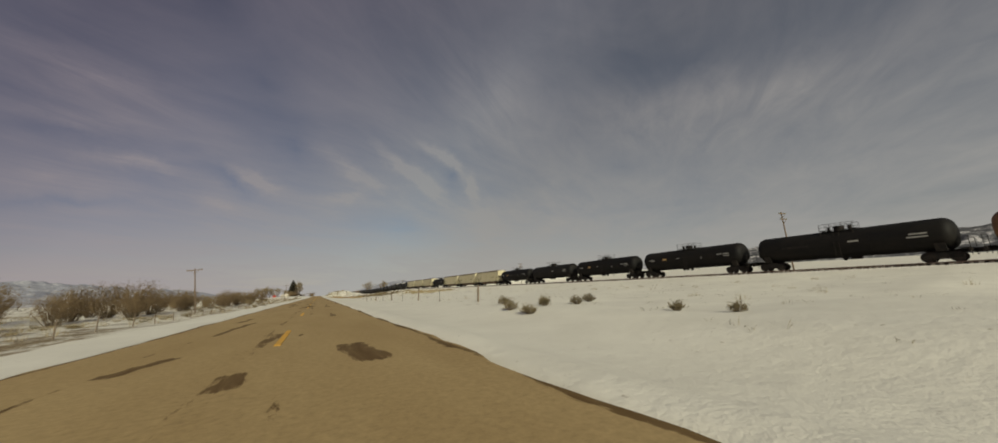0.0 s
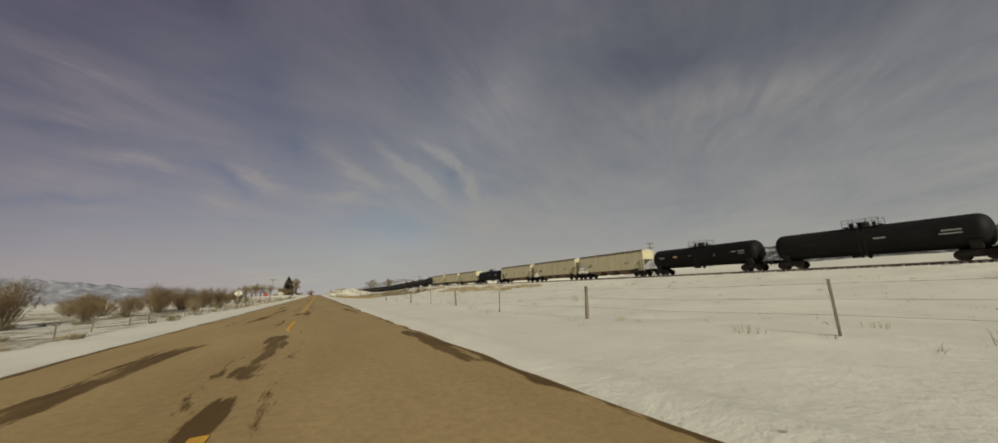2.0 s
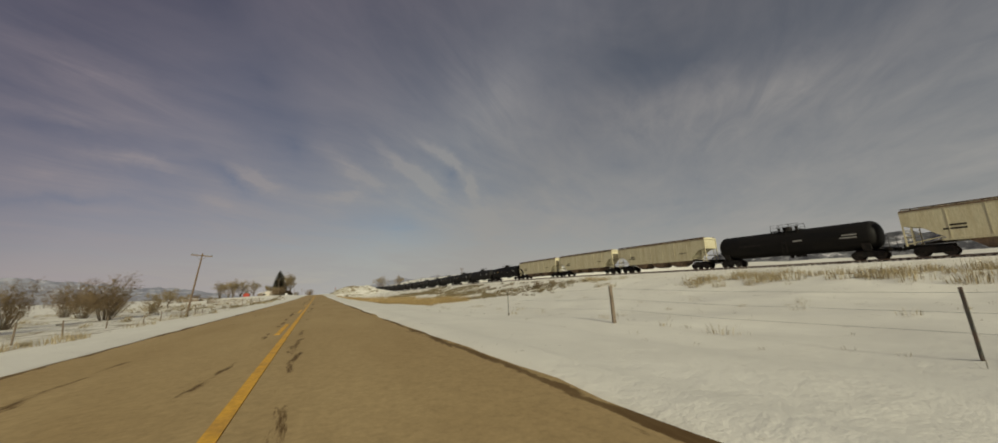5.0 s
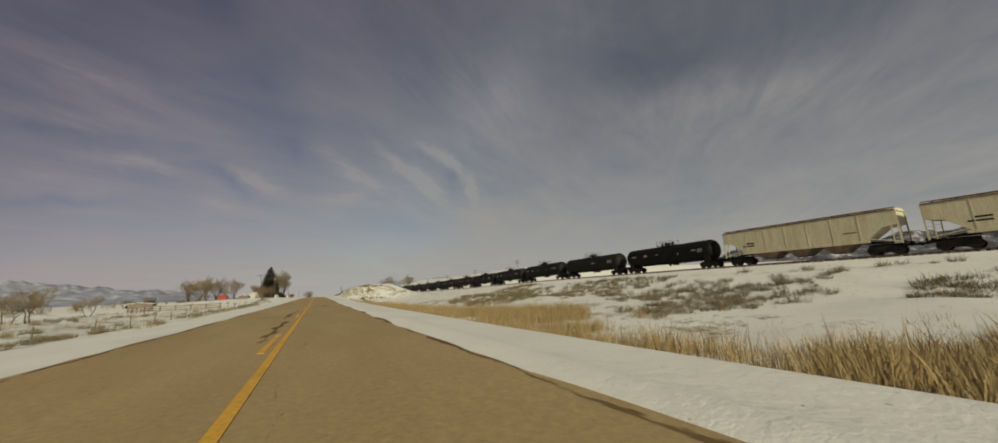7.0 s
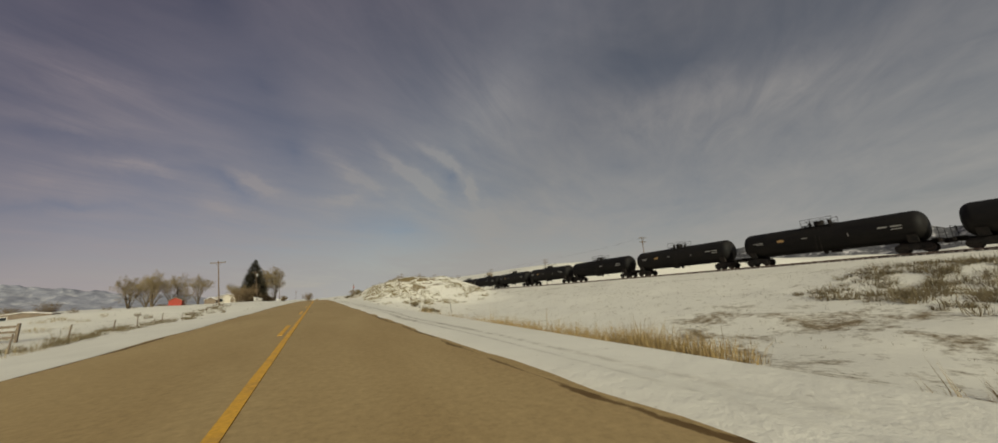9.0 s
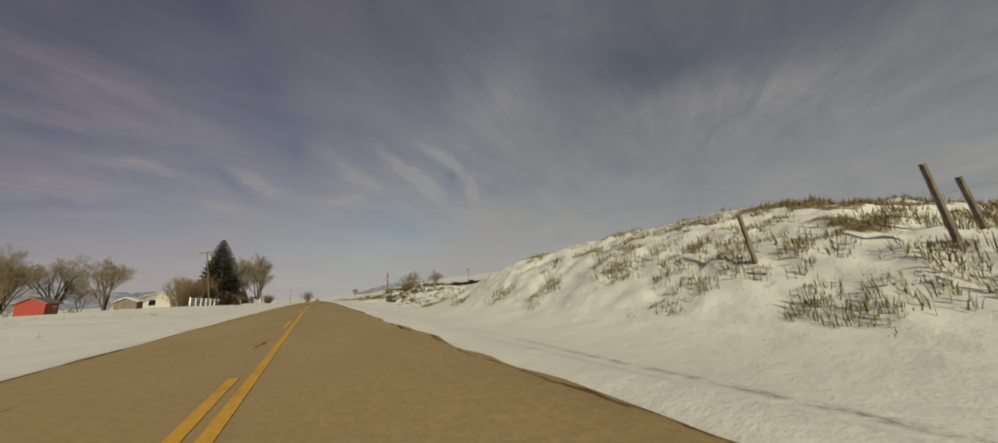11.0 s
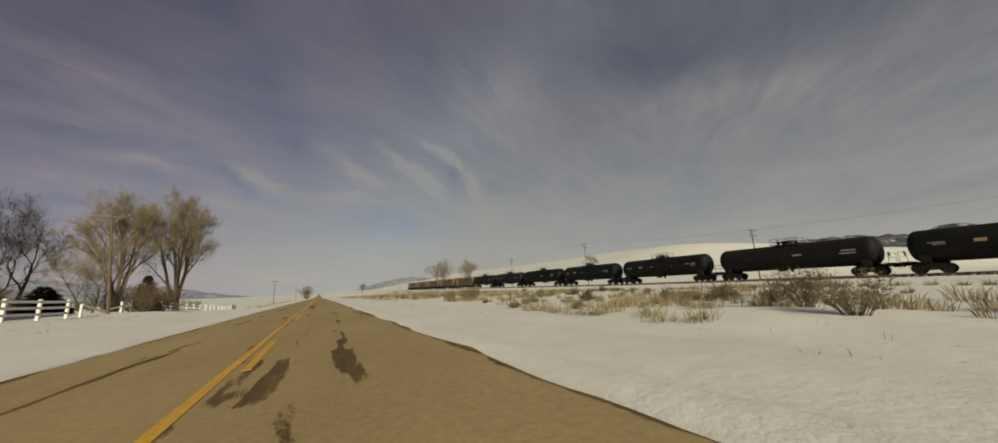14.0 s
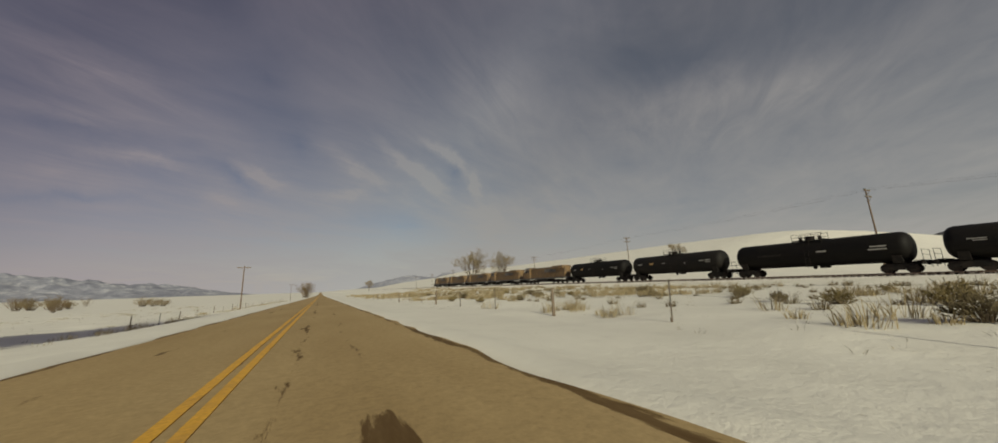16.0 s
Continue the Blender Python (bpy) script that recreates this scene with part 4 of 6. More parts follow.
def locomotive():
    car = thing("locomotive", "faded yellow diesel locomotive with a grey roof", "locomotive", "train")
    L = 20.8
    h = L / 2
    part("underframe", Shape().box(0, 0, 1.35, 3.0, L, 0.32, 0.04), M_LOCOGREY, car)
    part("fuel_tank", Shape().box(0, 0, 0.80, 2.7, 5.6, 0.85, 0.18), M_UNDER, car)
    part("long_hood", Shape().box(0, -1.9, 2.75, 1.9, 15.4, 2.5, 0.10), M_LOCO, car)
    part("radiator", Shape().box(0, -7.2, 3.95, 2.9, 4.2, 0.75, 0.12), M_LOCO, car)
    part("hood_roof", Shape().box(0, -0.9, 4.08, 1.5, 12.0, 0.20, 0.06), M_LOCOGREY, car)
    cab = part("cab", Shape().prism_y([(-1.5, 1.5), (1.5, 1.5), (1.5, 3.9), (1.1, 4.35), (-1.1, 4.35), (-1.5, 3.9)], h - 4.9, h - 2.5), M_LOCO, car)
    part("cab_roof", Shape().prism_y([(-1.52, 3.88), (-1.1, 4.36), (1.1, 4.36), (1.52, 3.88), (1.1, 4.42), (-1.1, 4.42)], h - 5.0, h - 2.4), M_LOCOGREY, car)
    for sx in (-1, 1):
        for y_ in (h - 4.3, h - 3.2):
            part("window", Shape().box(sx * 1.505, y_, 3.4, 0.03, 0.8, 0.7), M_GLASS, cab)
    part("nose", Shape().prism_x([(h - 2.5, 1.5), (h - 0.6, 1.5), (h - 0.6, 2.9), (h - 1.1, 3.35), (h - 2.5, 3.45)], -1.05, 1.05), M_LOCO, car)
    part("grille", Shape().box(0.0, -3.6, 3.3, 1.94, 5.0, 0.9), M_LOCOGREY, car)
    rail = Shape()
    for sx in (-1.42, 1.42):
        rail.tube((sx, -h + 0.4, 2.5), (sx, h - 5.0, 2.5), 0.03, n=5)
        for k in range(11):
            yy = -h + 0.4 + k * (L - 5.4) / 10
            rail.tube((sx, yy, 1.5), (sx, yy, 2.5), 0.025, n=5)
    part("handrail", rail, M_LOCO, car)
    for way in (-1, 1):
        add_truck(car, way * (h - 4.0), (-1.75, 0.0, 1.75), 0.52)
        add_coupler(car, way * h, way)
        part("plow", Shape().prism_x([(way * h, 0.35), (way * (h + 0.25), 0.3), (way * (h + 0.05), 1.2), (way * (h - 0.1), 1.2)], -1.4, 1.4), M_UNDER, car)
    return car


def on_rails(y):
    slope = math.atan2(float(rail_z(y + 5) - rail_z(y - 5)), 10)
    return pose(TRACK_X, y, float(rail_z(y)), math.degrees(slope), 0, 0)


BLACK_MARKS = ((-6.7, -5.9, (3, 8), M_STENCIL, "stencil_bar"), (-5.7, -5.0, (3, 8), M_STENCIL, "stencil_bar"), (-6.7, -5.9, (-7, -3), M_STENCIL, "stencil_bar"), (0.9, 1.5, (3, 6), M_STENCIL, "stencil_bar"),
               (3.3, 4.0, (0, 11), M_PLACARD, "placard"), (5.6, 6.7, (6, 9), M_STENCIL, "stencil_bar"), (5.6, 6.4, (0, 3), M_STENCIL, "stencil_bar"),
               (-2.7, -2.6, (-10, 2), M_STENCIL, "stencil_bar"))
PLAIN_MARKS = ((-6.6, -5.4, (4, 9), M_STENCIL, "stencil_bar"), (-6.6, -5.2, (-7, -2), M_STENCIL, "stencil_bar"), (-1.8, -0.9, (0, 6), M_STENCIL, "stencil_bar"),
               (2.6, 5.2, (-4, 4), M_UNDER, "stencil_bar"))
black_car = tank_car(M_TANK, "black railway tank car with white stencilled marks and an amber placard", BLACK_MARKS)
plain_car = tank_car(M_TANK, "black railway tank car with faded white stencilled marks", PLAIN_MARKS)
rusty_car = tank_car(M_RUSTY, "rust-streaked orange railway tank car", PLAIN_MARKS[:1])
hopper = hopper_car()
engine = locomotive()
PITCH = 18.3
consist = []
edge = 228.0
for k in range(16):
    consist.append(("black" if k % 3 != 1 else "plain", edge + PITCH * (k + 0.5)))
for k in range(5):
    consist.append(("engine", edge + 16 * PITCH + 22.0 * (k + 0.5)))
for sort in ("hopper", "hopper", "hopper", "plain", "hopper", "hopper", "hopper", "black", "plain", "black", "black", "plain", "rusty", "black", "black", "plain", "black"):
    edge -= 18.6 if sort == "hopper" else PITCH
    consist.append((sort, edge + (9.3 if sort == "hopper" else PITCH / 2)))
first = {"black": black_car, "plain": plain_car, "rusty": rusty_car, "hopper": hopper, "engine": engine}
used = set()
for sort, yv in consist:
    m = on_rails(yv)
    if sort in ("black", "plain") and int(yv) % 2:
        m = m @ pose(0, 0, 0, 0, 0, 180)
    if sort in used:
        copy_thing(first[sort], m)
    else:
        first[sort].matrix_world = m
        used.add(sort)

# ---------------------------------------------------------------- plants


def prisms(segs, name, mat, point=False):
    """Three-sided tapered twigs from rows of start, end, two radii; or thorns that run to a point."""
    a = np.array([s_[0] for s_ in segs], float)
    b_ = np.array([s_[1] for s_ in segs], float)
    r0 = np.array([s_[2] for s_ in segs], float)[:, None]
    r1 = np.array([s_[3] for s_ in segs], float)[:, None]
    d = b_ - a
    d /= np.linalg.norm(d, axis=1, keepdims=True) + 1e-9
    ref = np.where(np.abs(d[:, 2:3]) < 0.9, np.array([[0, 0, 1.0]]), np.array([[1.0, 0, 0]]))
    s_ = np.cross(d, ref)
    s_ /= np.linalg.norm(s_, axis=1, keepdims=True)
    u = np.cross(s_, d)
    out = []
    if point:
        for k in range(3):
            an = 2 * math.pi * k / 3
            out.append(a + (s_ * math.cos(an) + u * math.sin(an)) * r0 * 1.15)
        out.append(b_)
        v_ = np.stack(out, 1).reshape(-1, 3)
        o = (np.arange(len(a)) * 4)[:, None]
        f_ = np.concatenate([o + np.array([[0, 1, 3]]), o + np.array([[1, 2, 3]]), o + np.array([[2, 0, 3]])])
        return raw_mesh(name, v_.tolist(), f_.tolist(), mat)
    for base, r in ((a, r0), (b_, r1)):
        for k in range(3):
            an = 2 * math.pi * k / 3
            out.append(base + (s_ * math.cos(an) + u * math.sin(an)) * r)
    v_ = np.stack(out, 1).reshape(-1, 3)
    n = len(a)
    o = (np.arange(n) * 6)[:, None]
    f_ = np.concatenate([o + np.array([[0, 1, 4, 3]]), o + np.array([[1, 2, 5, 4]]), o + np.array([[2, 0, 3, 5]])])
    return raw_mesh(name, v_.tolist(), f_.tolist(), mat)


def limbs(r, start, way, length, radius, level, top_level, wood, fine, droop=0.0, fork=3):
    """Grows one limb and all that forks from it."""
    steps = 4 if level < top_level else 2
    p, d = np.array(start, float), np.array(way, float)
    seg = length / steps
    for k in range(steps):
        d = d + r.normal(0, 0.12 + 0.03 * level, 3) + np.array([0, 0, 0.16 - droop])
        d /= np.linalg.norm(d)
        q = p + d * seg
        r0 = radius * (1 - 0.55 * k / steps)
        r1 = radius * (1 - 0.55 * (k + 1) / steps)
        (wood if level < top_level - 1 else fine).append((p, q, r0, r1))
        if level < top_level and (k >= 1 or level > 0):
            for _ in range(fork if k == steps - 1 else max(1, fork - 1)):
                if top_level > 5 and level == top_level - 1 and r.uniform() < 0.55:
                    continue
                side = r.normal(0, 1, 3)
                side -= d * side.dot(d)
                side /= np.linalg.norm(side)
                nd = d * r.uniform(0.55, 0.95) + side * r.uniform(0.45, 0.85)
                nd /= np.linalg.norm(nd)
                limbs(r, q, nd, length * r.uniform(0.52, 0.74) * (1.13 if top_level > 5 else 1.0), r1 * (r.uniform(0.58, 0.80) if top_level > 5 else r.uniform(0.5, 0.72)), level + 1, top_level, wood, fine, droop, fork)
        p = q


def bare_tree(seed, height, lean=0.0, levels=4, trunks=1, label="", fork=3, girth=0.026, slim_=1.0):
    r = np.random.default_rng(seed)
    wood, fine = [], []
    for k in range(trunks):
        a = r.uniform(0, 6.28)
        way = np.array([math.cos(a) * (0.10 + lean), math.sin(a) * (0.10 + lean), 1.0])
        limbs(r, (0.35 * math.cos(a) * (trunks > 1), 0.35 * math.sin(a) * (trunks > 1), -0.3), way / np.linalg.norm(way), height * r.uniform(0.40, 0.48), height * girth, 0, levels, wood, fine, 0.0, fork)
    top = max(s_[1][2] for s_ in wood + fine)
    k = height / top
    k = np.array((k * slim_, k * slim_, k))
    wood = [(a * k, b_ * k, c_, d_) for a, b_, c_, d_ in wood]
    fine = [(a * k, b_ * k, max(min(c_, 0.035), 0.007 if levels > 5 else 0.011), max(min(d_, 0.03), 0.004 if levels > 5 else 0.008)) for a, b_, c_, d_ in fine]
    tree = thing("tree", label or "leafless golden-brown cottonwood tree standing in snow", "tree", "bare trees")
    part("trunk", prisms(wood, "trunk", M_BARK), M_BARK, tree)
    part("crown", prisms(fine, "crown", M_TWIG, True), M_TWIG, tree, "golden bare twigs")
    return tree


def cottonwood(seed, height, label, rich=True):
    """A short thick trunk, a fan of rising limbs, and fine twigs towards the outside."""
    r = np.random.default_rng(seed)
    wood, fine = [], []

    def grow_limb(p, d, length, radius, level):
        steps = 5 if level < 2 else 4 if level < 4 else 2
        turn_ = r.uniform(0, 6.28)
        for k in range(steps):
            d = d + r.normal(0, 0.055 + 0.02 * level, 3) + np.array([0, 0, 0.05])
            d /= np.linalg.norm(d)
            q = p + d * length / steps
            r0, r1 = radius * (1 - 0.62 * k / steps), radius * (1 - 0.62 * (k + 1) / steps)
            (wood if level < 3 else fine).append((p, q, r0, r1))
            if level < 5 and (k >= 1 or level > 1):
                for _ in range(2 if k == steps - 1 or (rich and level == 4) else 1):
                    turn_ += 2.4 + r.uniform(-0.5, 0.5)
                    ref = np.cross(d, (1.0, 0, 0)) if abs(d[0]) < 0.8 else np.cross(d, (0, 1.0, 0))
                    ref /= np.linalg.norm(ref)
                    side = ref * math.cos(turn_) + np.cross(d, ref) * math.sin(turn_)
                    nd = d + side * r.uniform(0.42, 0.78)
                    nd /= np.linalg.norm(nd)
                    grow_limb(q, nd, length * r.uniform(0.42, 0.62) * (1.1 - 0.3 * k / steps), max(r1 * r.uniform(0.5, 0.72), 0.006), level + 1)
            p = q

    base = np.array([0, 0, -0.4])
    way = np.array([0.05, 0.03, 1.0])
    fork_z = height * 0.13
    for k in range(4):
        a, b_ = base + way * (fork_z + 0.4) * k / 4, base + way * (fork_z + 0.4) * (k + 1) / 4
        wood.append((a, b_, height * 0.036 * (1 - 0.07 * k), height * 0.036 * (1 - 0.07 * (k + 1))))
    top = base + way * (fork_z + 0.4)
    for k in range(6):
        a = k * 1.047 * 2.4 + r.uniform(-0.3, 0.3)
        tilt_ = (0.06, 0.24, 0.34, 0.44, 0.30, 0.56)[k]
        d = np.array([math.cos(a) * tilt_, math.sin(a) * tilt_, 1.0])
        grow_limb(top - way * 0.2 * k, d / np.linalg.norm(d), height * r.uniform(0.50, 0.60) * (1.0 - 0.25 * tilt_), height * r.uniform(0.013, 0.019), 0)
    k = height / max(s_[1][2] for s_ in wood + fine)
    wood = [(a * k, b_ * k, c_, d_) for a, b_, c_, d_ in wood]
    fine = [(a * k, b_ * k, max(c_, 0.011), max(d_, 0.007)) for a, b_, c_, d_ in fine]
    brush = []
    for a, b_, c_, d_ in fine:
        if c_ > 0.02 or not rich:
            continue
        for _ in range(1):
            u = r.uniform(0.2, 1.0)
            d = (b_ - a) / (np.linalg.norm(b_ - a) + 1e-6) + r.normal(0, 0.45, 3) + np.array([0, 0, 0.2])
            p = a + (b_ - a) * u
            brush.append((p, p + d / np.linalg.norm(d) * r.uniform(0.3, 0.7), 0.006, 0.003))
    fine = fine + brush
    tree = thing("tree", label, "tree", "bare trees")
    part("trunk", prisms(wood, "trunk", M_BARK), M_BARK, tree)
    part("crown", prisms(fine, "crown", M_TWIG, True), M_TWIG, tree, "golden bare twigs")
    return tree


DRIFT_SAGE = ((7.7, 12.4, 0.62, 1), (7.5, 10.7, 0.70, 1), (9.05, 11.9, 0.60, 0), (10.6, 14.1, 0.66, 1), (12.3, 13.7, 0.72, 0), (14.6, 15.4, 0.85, 0), (9.3, 15.9, 0.7, 1),
              (12.1, 297.3, 1.15, 1), (12.8, 296.9, 1.0, 1), (13.3, 296.4, 0.7, 1), (11.9, 301.5, 1.1, 1), (10.7, 7.1, 0.55, 1), (10.5, 5.2, 0.5, 1), (9.9, 354.3, 1.7, 3), (10.4, 355.2, 1.0, 1))


def shrub(seed, height, width, mat, label, stems=46, category="shrub"):
    r = np.random.default_rng(seed)
    segs, base = [], []
    for k in range(stems):
        a = r.uniform(0, 6.28)
        out = r.uniform(0.0, 1.0) ** 0.6
        p = np.array([math.cos(a) * out * width * 0.13, math.sin(a) * out * width * 0.13, -0.1])
        d = np.array([math.cos(a) * out * width / height * 0.55, math.sin(a) * out * width / height * 0.55, 1.0])
        d /= np.linalg.norm(d)
        ln = height * r.uniform(0.6, 1.05)
        for j in range(5):
            q = p + d * ln / 5
            (base if j < 2 else segs).append((p, q, 0.030 * (1 - j * 0.15), 0.030 * (1 - (j + 1) * 0.15)))
            if j >= 1:
                for _ in range(3 + j):
                    s_ = r.normal(0, 0.55, 3) + d
                    s_ /= np.linalg.norm(s_)
                    e = q + s_ * ln * r.uniform(0.10, 0.26)
                    segs.append((q, e, 0.017, 0.008))
                    for _2 in range(2):
                        s2 = r.normal(0, 0.6, 3) + s_
                        s2 /= np.linalg.norm(s2)
                        segs.append((e, e + s2 * ln * r.uniform(0.05, 0.13), 0.011, 0.006))
            d = d + r.normal(0, 0.10, 3) + np.array([0, 0, -0.01])
            d /= np.linalg.norm(d)
            p = q
    ob = thing("shrub", label, category, "willow shrubs")
    part("root_crown", prisms(base, "root_crown", M_BARK), M_BARK, ob)
    part("crown", prisms(segs, "crown", mat, True), mat, ob)
    return ob


def spruce(seed, height, radius, label, needles=None):
    needles = needles or M_SPRUCE
    r = np.random.default_rng(seed)
    tree = thing("spruce", label, "tree", "spruces")
    part("trunk", Shape().tube((0, 0, -0.3), (0, 0, height * 0.96), height * 0.018, 0.02, 8), M_BARK, tree)
    v_, f_ = [], []
    for i in range(int(62 * height)):
        share = (i + r.uniform(0, 1)) / (62 * height)
        k = 1 - share ** 1.35                      # more boughs low down, where they are long
        k = min(max(k, 0.004), 1.0)
        z = height * (0.03 + 0.965 * (1 - k))
        a = i * 2.39996 + r.uniform(-0.3, 0.3)
        ln = (radius * k ** 0.64) * r.choice((0.74, 0.9, 1.0, 1.08)) * r.uniform(0.9, 1.06) + 0.05
        out = np.array([math.cos(a), math.sin(a), 0])
        side = np.array([-math.sin(a), math.cos(a), 0])
        m = max(3, int(ln / 0.26))
        for j in range(m):
            u = (j + 0.7) / m
            if u < 0.25 and m > 6:
                continue
            p = np.array([0, 0, z]) + out * ln * u + np.array([0, 0, ln * (-0.30 * u + 0.38 * u * u)])
            wide = 0.10 + 0.55 * ln / 6.0 * (1.15 - u)
            for w in (-1, -0.4, 0.4, 1):
                q = p + side * w * wide * r.uniform(0.2, 0.7) + r.normal(0, 0.05, 3)
                d = out * r.uniform(0.7, 1.0) + side * w * r.uniform(0.3, 0.8) + np.array([0, 0, r.uniform(-0.30, 0.42)])
                d /= np.linalg.norm(d)
                s2 = np.cross(d, np.array([0, 0, 1.0])) + r.normal(0, 0.5, 3)
                s2 /= np.linalg.norm(s2)
                L_ = r.uniform(0.40, 0.70) * (0.22 + 0.85 * k ** 0.6)
                W_ = r.uniform(0.10, 0.17) * (0.4 + 0.7 * k ** 0.6)
                o = len(v_)
                v_.extend((tuple(q - s2 * W_ * 0.5), tuple(q + s2 * W_ * 0.5), tuple(q + d * L_ * 0.6 + s2 * W_), tuple(q + d * L_), tuple(q + d * L_ * 0.6 - s2 * W_)))
                f_.append((o, o + 1, o + 2, o + 3, o + 4))
    part("crown", raw_mesh("crown", v_, f_, needles), needles, tree, "dark drooping needles")
    return tree


def blades(name, px_, py_, each, height, spread, width, mat, label, category, seed, sink=0.03, jitter=0.4, splay=(0.05, 0.45)):
    """Clumps of dry blades growing from the ground, all in one mesh."""
    r = np.random.default_rng(seed)
    n = len(px_) * each
    cx, cy = np.repeat(px_, each), np.repeat(py_, each)
    size = np.repeat(r.uniform(1 - jitter, 1 + jitter, len(px_)), each)
    a = r.uniform(0, 2 * math.pi, n)
    out = spread * size * np.sqrt(r.uniform(0, 1, n))
    bx, by = cx + np.cos(a) * out, cy + np.sin(a) * out
    bz = on_ground(bx, by) - sink
    hgt = height * size * r.uniform(0.5, 1.1, n) * (1 - 0.35 * (out / (spread * size + 1e-6)) ** 2)
    tilt_ = r.uniform(splay[0], splay[1], n)
    lean = tilt_ * hgt / np.sqrt(1 + tilt_ ** 2)
    hgt = hgt / np.sqrt(1 + tilt_ ** 2)
    la = a + r.normal(0, 0.7, n)
    wa = r.uniform(0, math.pi, n)
    wx, wy = np.cos(wa) * width * r.uniform(0.6, 1.4, n), np.sin(wa) * width * r.uniform(0.6, 1.4, n)
    lx, ly = np.cos(la) * lean, np.sin(la) * lean
    pts = np.stack((np.stack((bx - wx, by - wy, bz), -1), np.stack((bx + wx, by + wy, bz), -1),
                    np.stack((bx + wx * 0.8 + lx * 0.4, by + wy * 0.8 + ly * 0.4, bz + hgt * 0.6), -1), np.stack((bx - wx * 0.8 + lx * 0.4, by - wy * 0.8 + ly * 0.4, bz + hgt * 0.6), -1),
                    np.stack((bx + lx, by + ly, bz + hgt), -1)), 1).reshape(-1, 3)
    o = np.arange(n) * 5
    quads = np.stack((o, o + 1, o + 2, o + 3), -1)
    tris = np.stack((o + 3, o + 2, o + 4), -1)
    return tagged(new(name, raw_mesh(name, pts.tolist(), quads.tolist() + tris.tolist(), mat)), label, category, kind="stuff")


def scatter(n, x0, x1, y0, y1, seed, keep=None):
    r = np.random.default_rng(seed)
    x_, y_ = r.uniform(x0, x1, n), r.uniform(y0, y1, n)
    if keep is not None:
        k = keep(x_, y_)
        x_, y_ = x_[k], y_[k]
    return x_, y_


# cattails in the wet ditch
def in_reeds(x_, y_):
    n = vnoise(x_, y_, 9.0, 41) + 0.5 * vnoise(x_, y_, 3.0, 42)
    edge_ = 7.6 - 0.3 * step(235, 250, y_) + 0.7 * vnoise(x_ * 0, y_, 4.0, 31)
    far = 21 - 8.0 * step(225, 262, y_)
    return (n > -0.28 + 0.34 * step(205, 225, y_) - 0.45 * step(246, 252, y_)) & (x_ > edge_) & (x_ < far)


rx, ryy = scatter(1500, 7.2, 17, 258, 282, 40, lambda x_, y_: in_reeds(x_, y_) & ((y_ < 270) | (x_ < 11 + 2 * vnoise(x_, y_, 5.0, 37))))
blades("short_reeds", rx, ryy, 14, 0.80, 0.48, 0.009, M_REED, "short golden dry reeds thinning out into snow", "reeds", 39)
rx, ryy = scatter(9600, 6.9, 22, 188, 267, 43, in_reeds)
blades("reeds", rx, ryy, 17, 1.02, 0.46, 0.008, M_REED, "golden dry cattail reeds in a snowy ditch", "reeds", 44, splay=(0.05, 0.7))
sx_, sy_ = scatter(2300, 20, 43, 186, 268, 45, lambda x_, y_: vnoise(x_, y_, 8.0, 46) + 0.5 * vnoise(x_, y_, 2.5, 38) > -0.30 + 0.35 * step(214, 232, y_) + 0.5 * (1 - step(26, 33, x_)) * (1 - step(236, 246, y_)))
blades("sagebrush", sx_, sy_, 54, 0.68, 0.36, 0.010, M_SAGE, "grey-green sagebrush on a snowy bank", "sagebrush", 47, splay=(0.1, 1.6))
sx_, sy_ = scatter(3200, 6.8, 15, 338, 392, 48, lambda x_, y_: (vnoise(x_, y_, 1.6, 27) > -0.1 + 0.3 * step(370, 386, y_)) & (x_ > 7.2 + 1.0 * vnoise(x_, y_, 5.0, 77)))
blades("bank_twigs", sx_, sy_, 22, 0.21, 0.10, 0.006, M_DARKSAGE, "thin dry stems poking through a snowy cut bank", "weeds", 50, splay=(0.2, 1.6))
sx_, sy_ = scatter(1500, 7.0, 13.5, 344, 382, 83, lambda x_, y_: (hollows(x_, y_) > 0.05) & (vnoise(x_, y_, 2.2, 84) > -0.05 + 0.4 * step(368, 384, y_)) & (x_ > 7.4 + 0.9 * vnoise(x_ * 0, y_, 4.0, 78)))
blades("bank_brush", sx_, sy_, 60, 0.30, 0.20, 0.009, M_BROWNSAGE, "low brown brush in the hollows of a snowy cut bank", "brush", 85, splay=(0.3, 1.8))


def mound_face(x_, y_):
    return vnoise(x_, y_, 1.3, 52) + 0.7 * vnoise(x_, y_, 4.5, 38) + 1.6 * np.exp(-((x_ - 12.5) / 5.5) ** 2 - ((y_ - 313) / 6.5) ** 2) > 0.42


sx_, sy_ = scatter(5200, 7, 28, 303, 340, 51, mound_face)
blades("mound_grass", sx_, sy_, 26, 0.26, 0.24, 0.008, M_OLIVE, "straw-coloured grass on a snowy earth mound", "grass", 53)
sx_, sy_ = scatter(5200, 10.5, 46, 394, 640, 54, lambda x_, y_: (vnoise(x_, y_, 9.0, 55) + 0.9 * vnoise(x_, y_, 2.2, 28) > 0.16) & (x_ > 11 + 2.5 * vnoise(x_ * 0, y_, 7.0, 29)))
blades("field_grass", sx_, sy_, 48, 0.70, 0.42, 0.011, M_STRAW, "clumps of golden dry grass in snow", "grass", 56, splay=(0.05, 0.9))
sx_, sy_ = scatter(650, 15, 44, 386, 560, 57)
blades("field_sagebrush", sx_, sy_, 66, 0.55, 0.20, 0.010, M_SAGE, "dark sagebrush scattered over snow", "sagebrush", 58, splay=(0.1, 1.6))
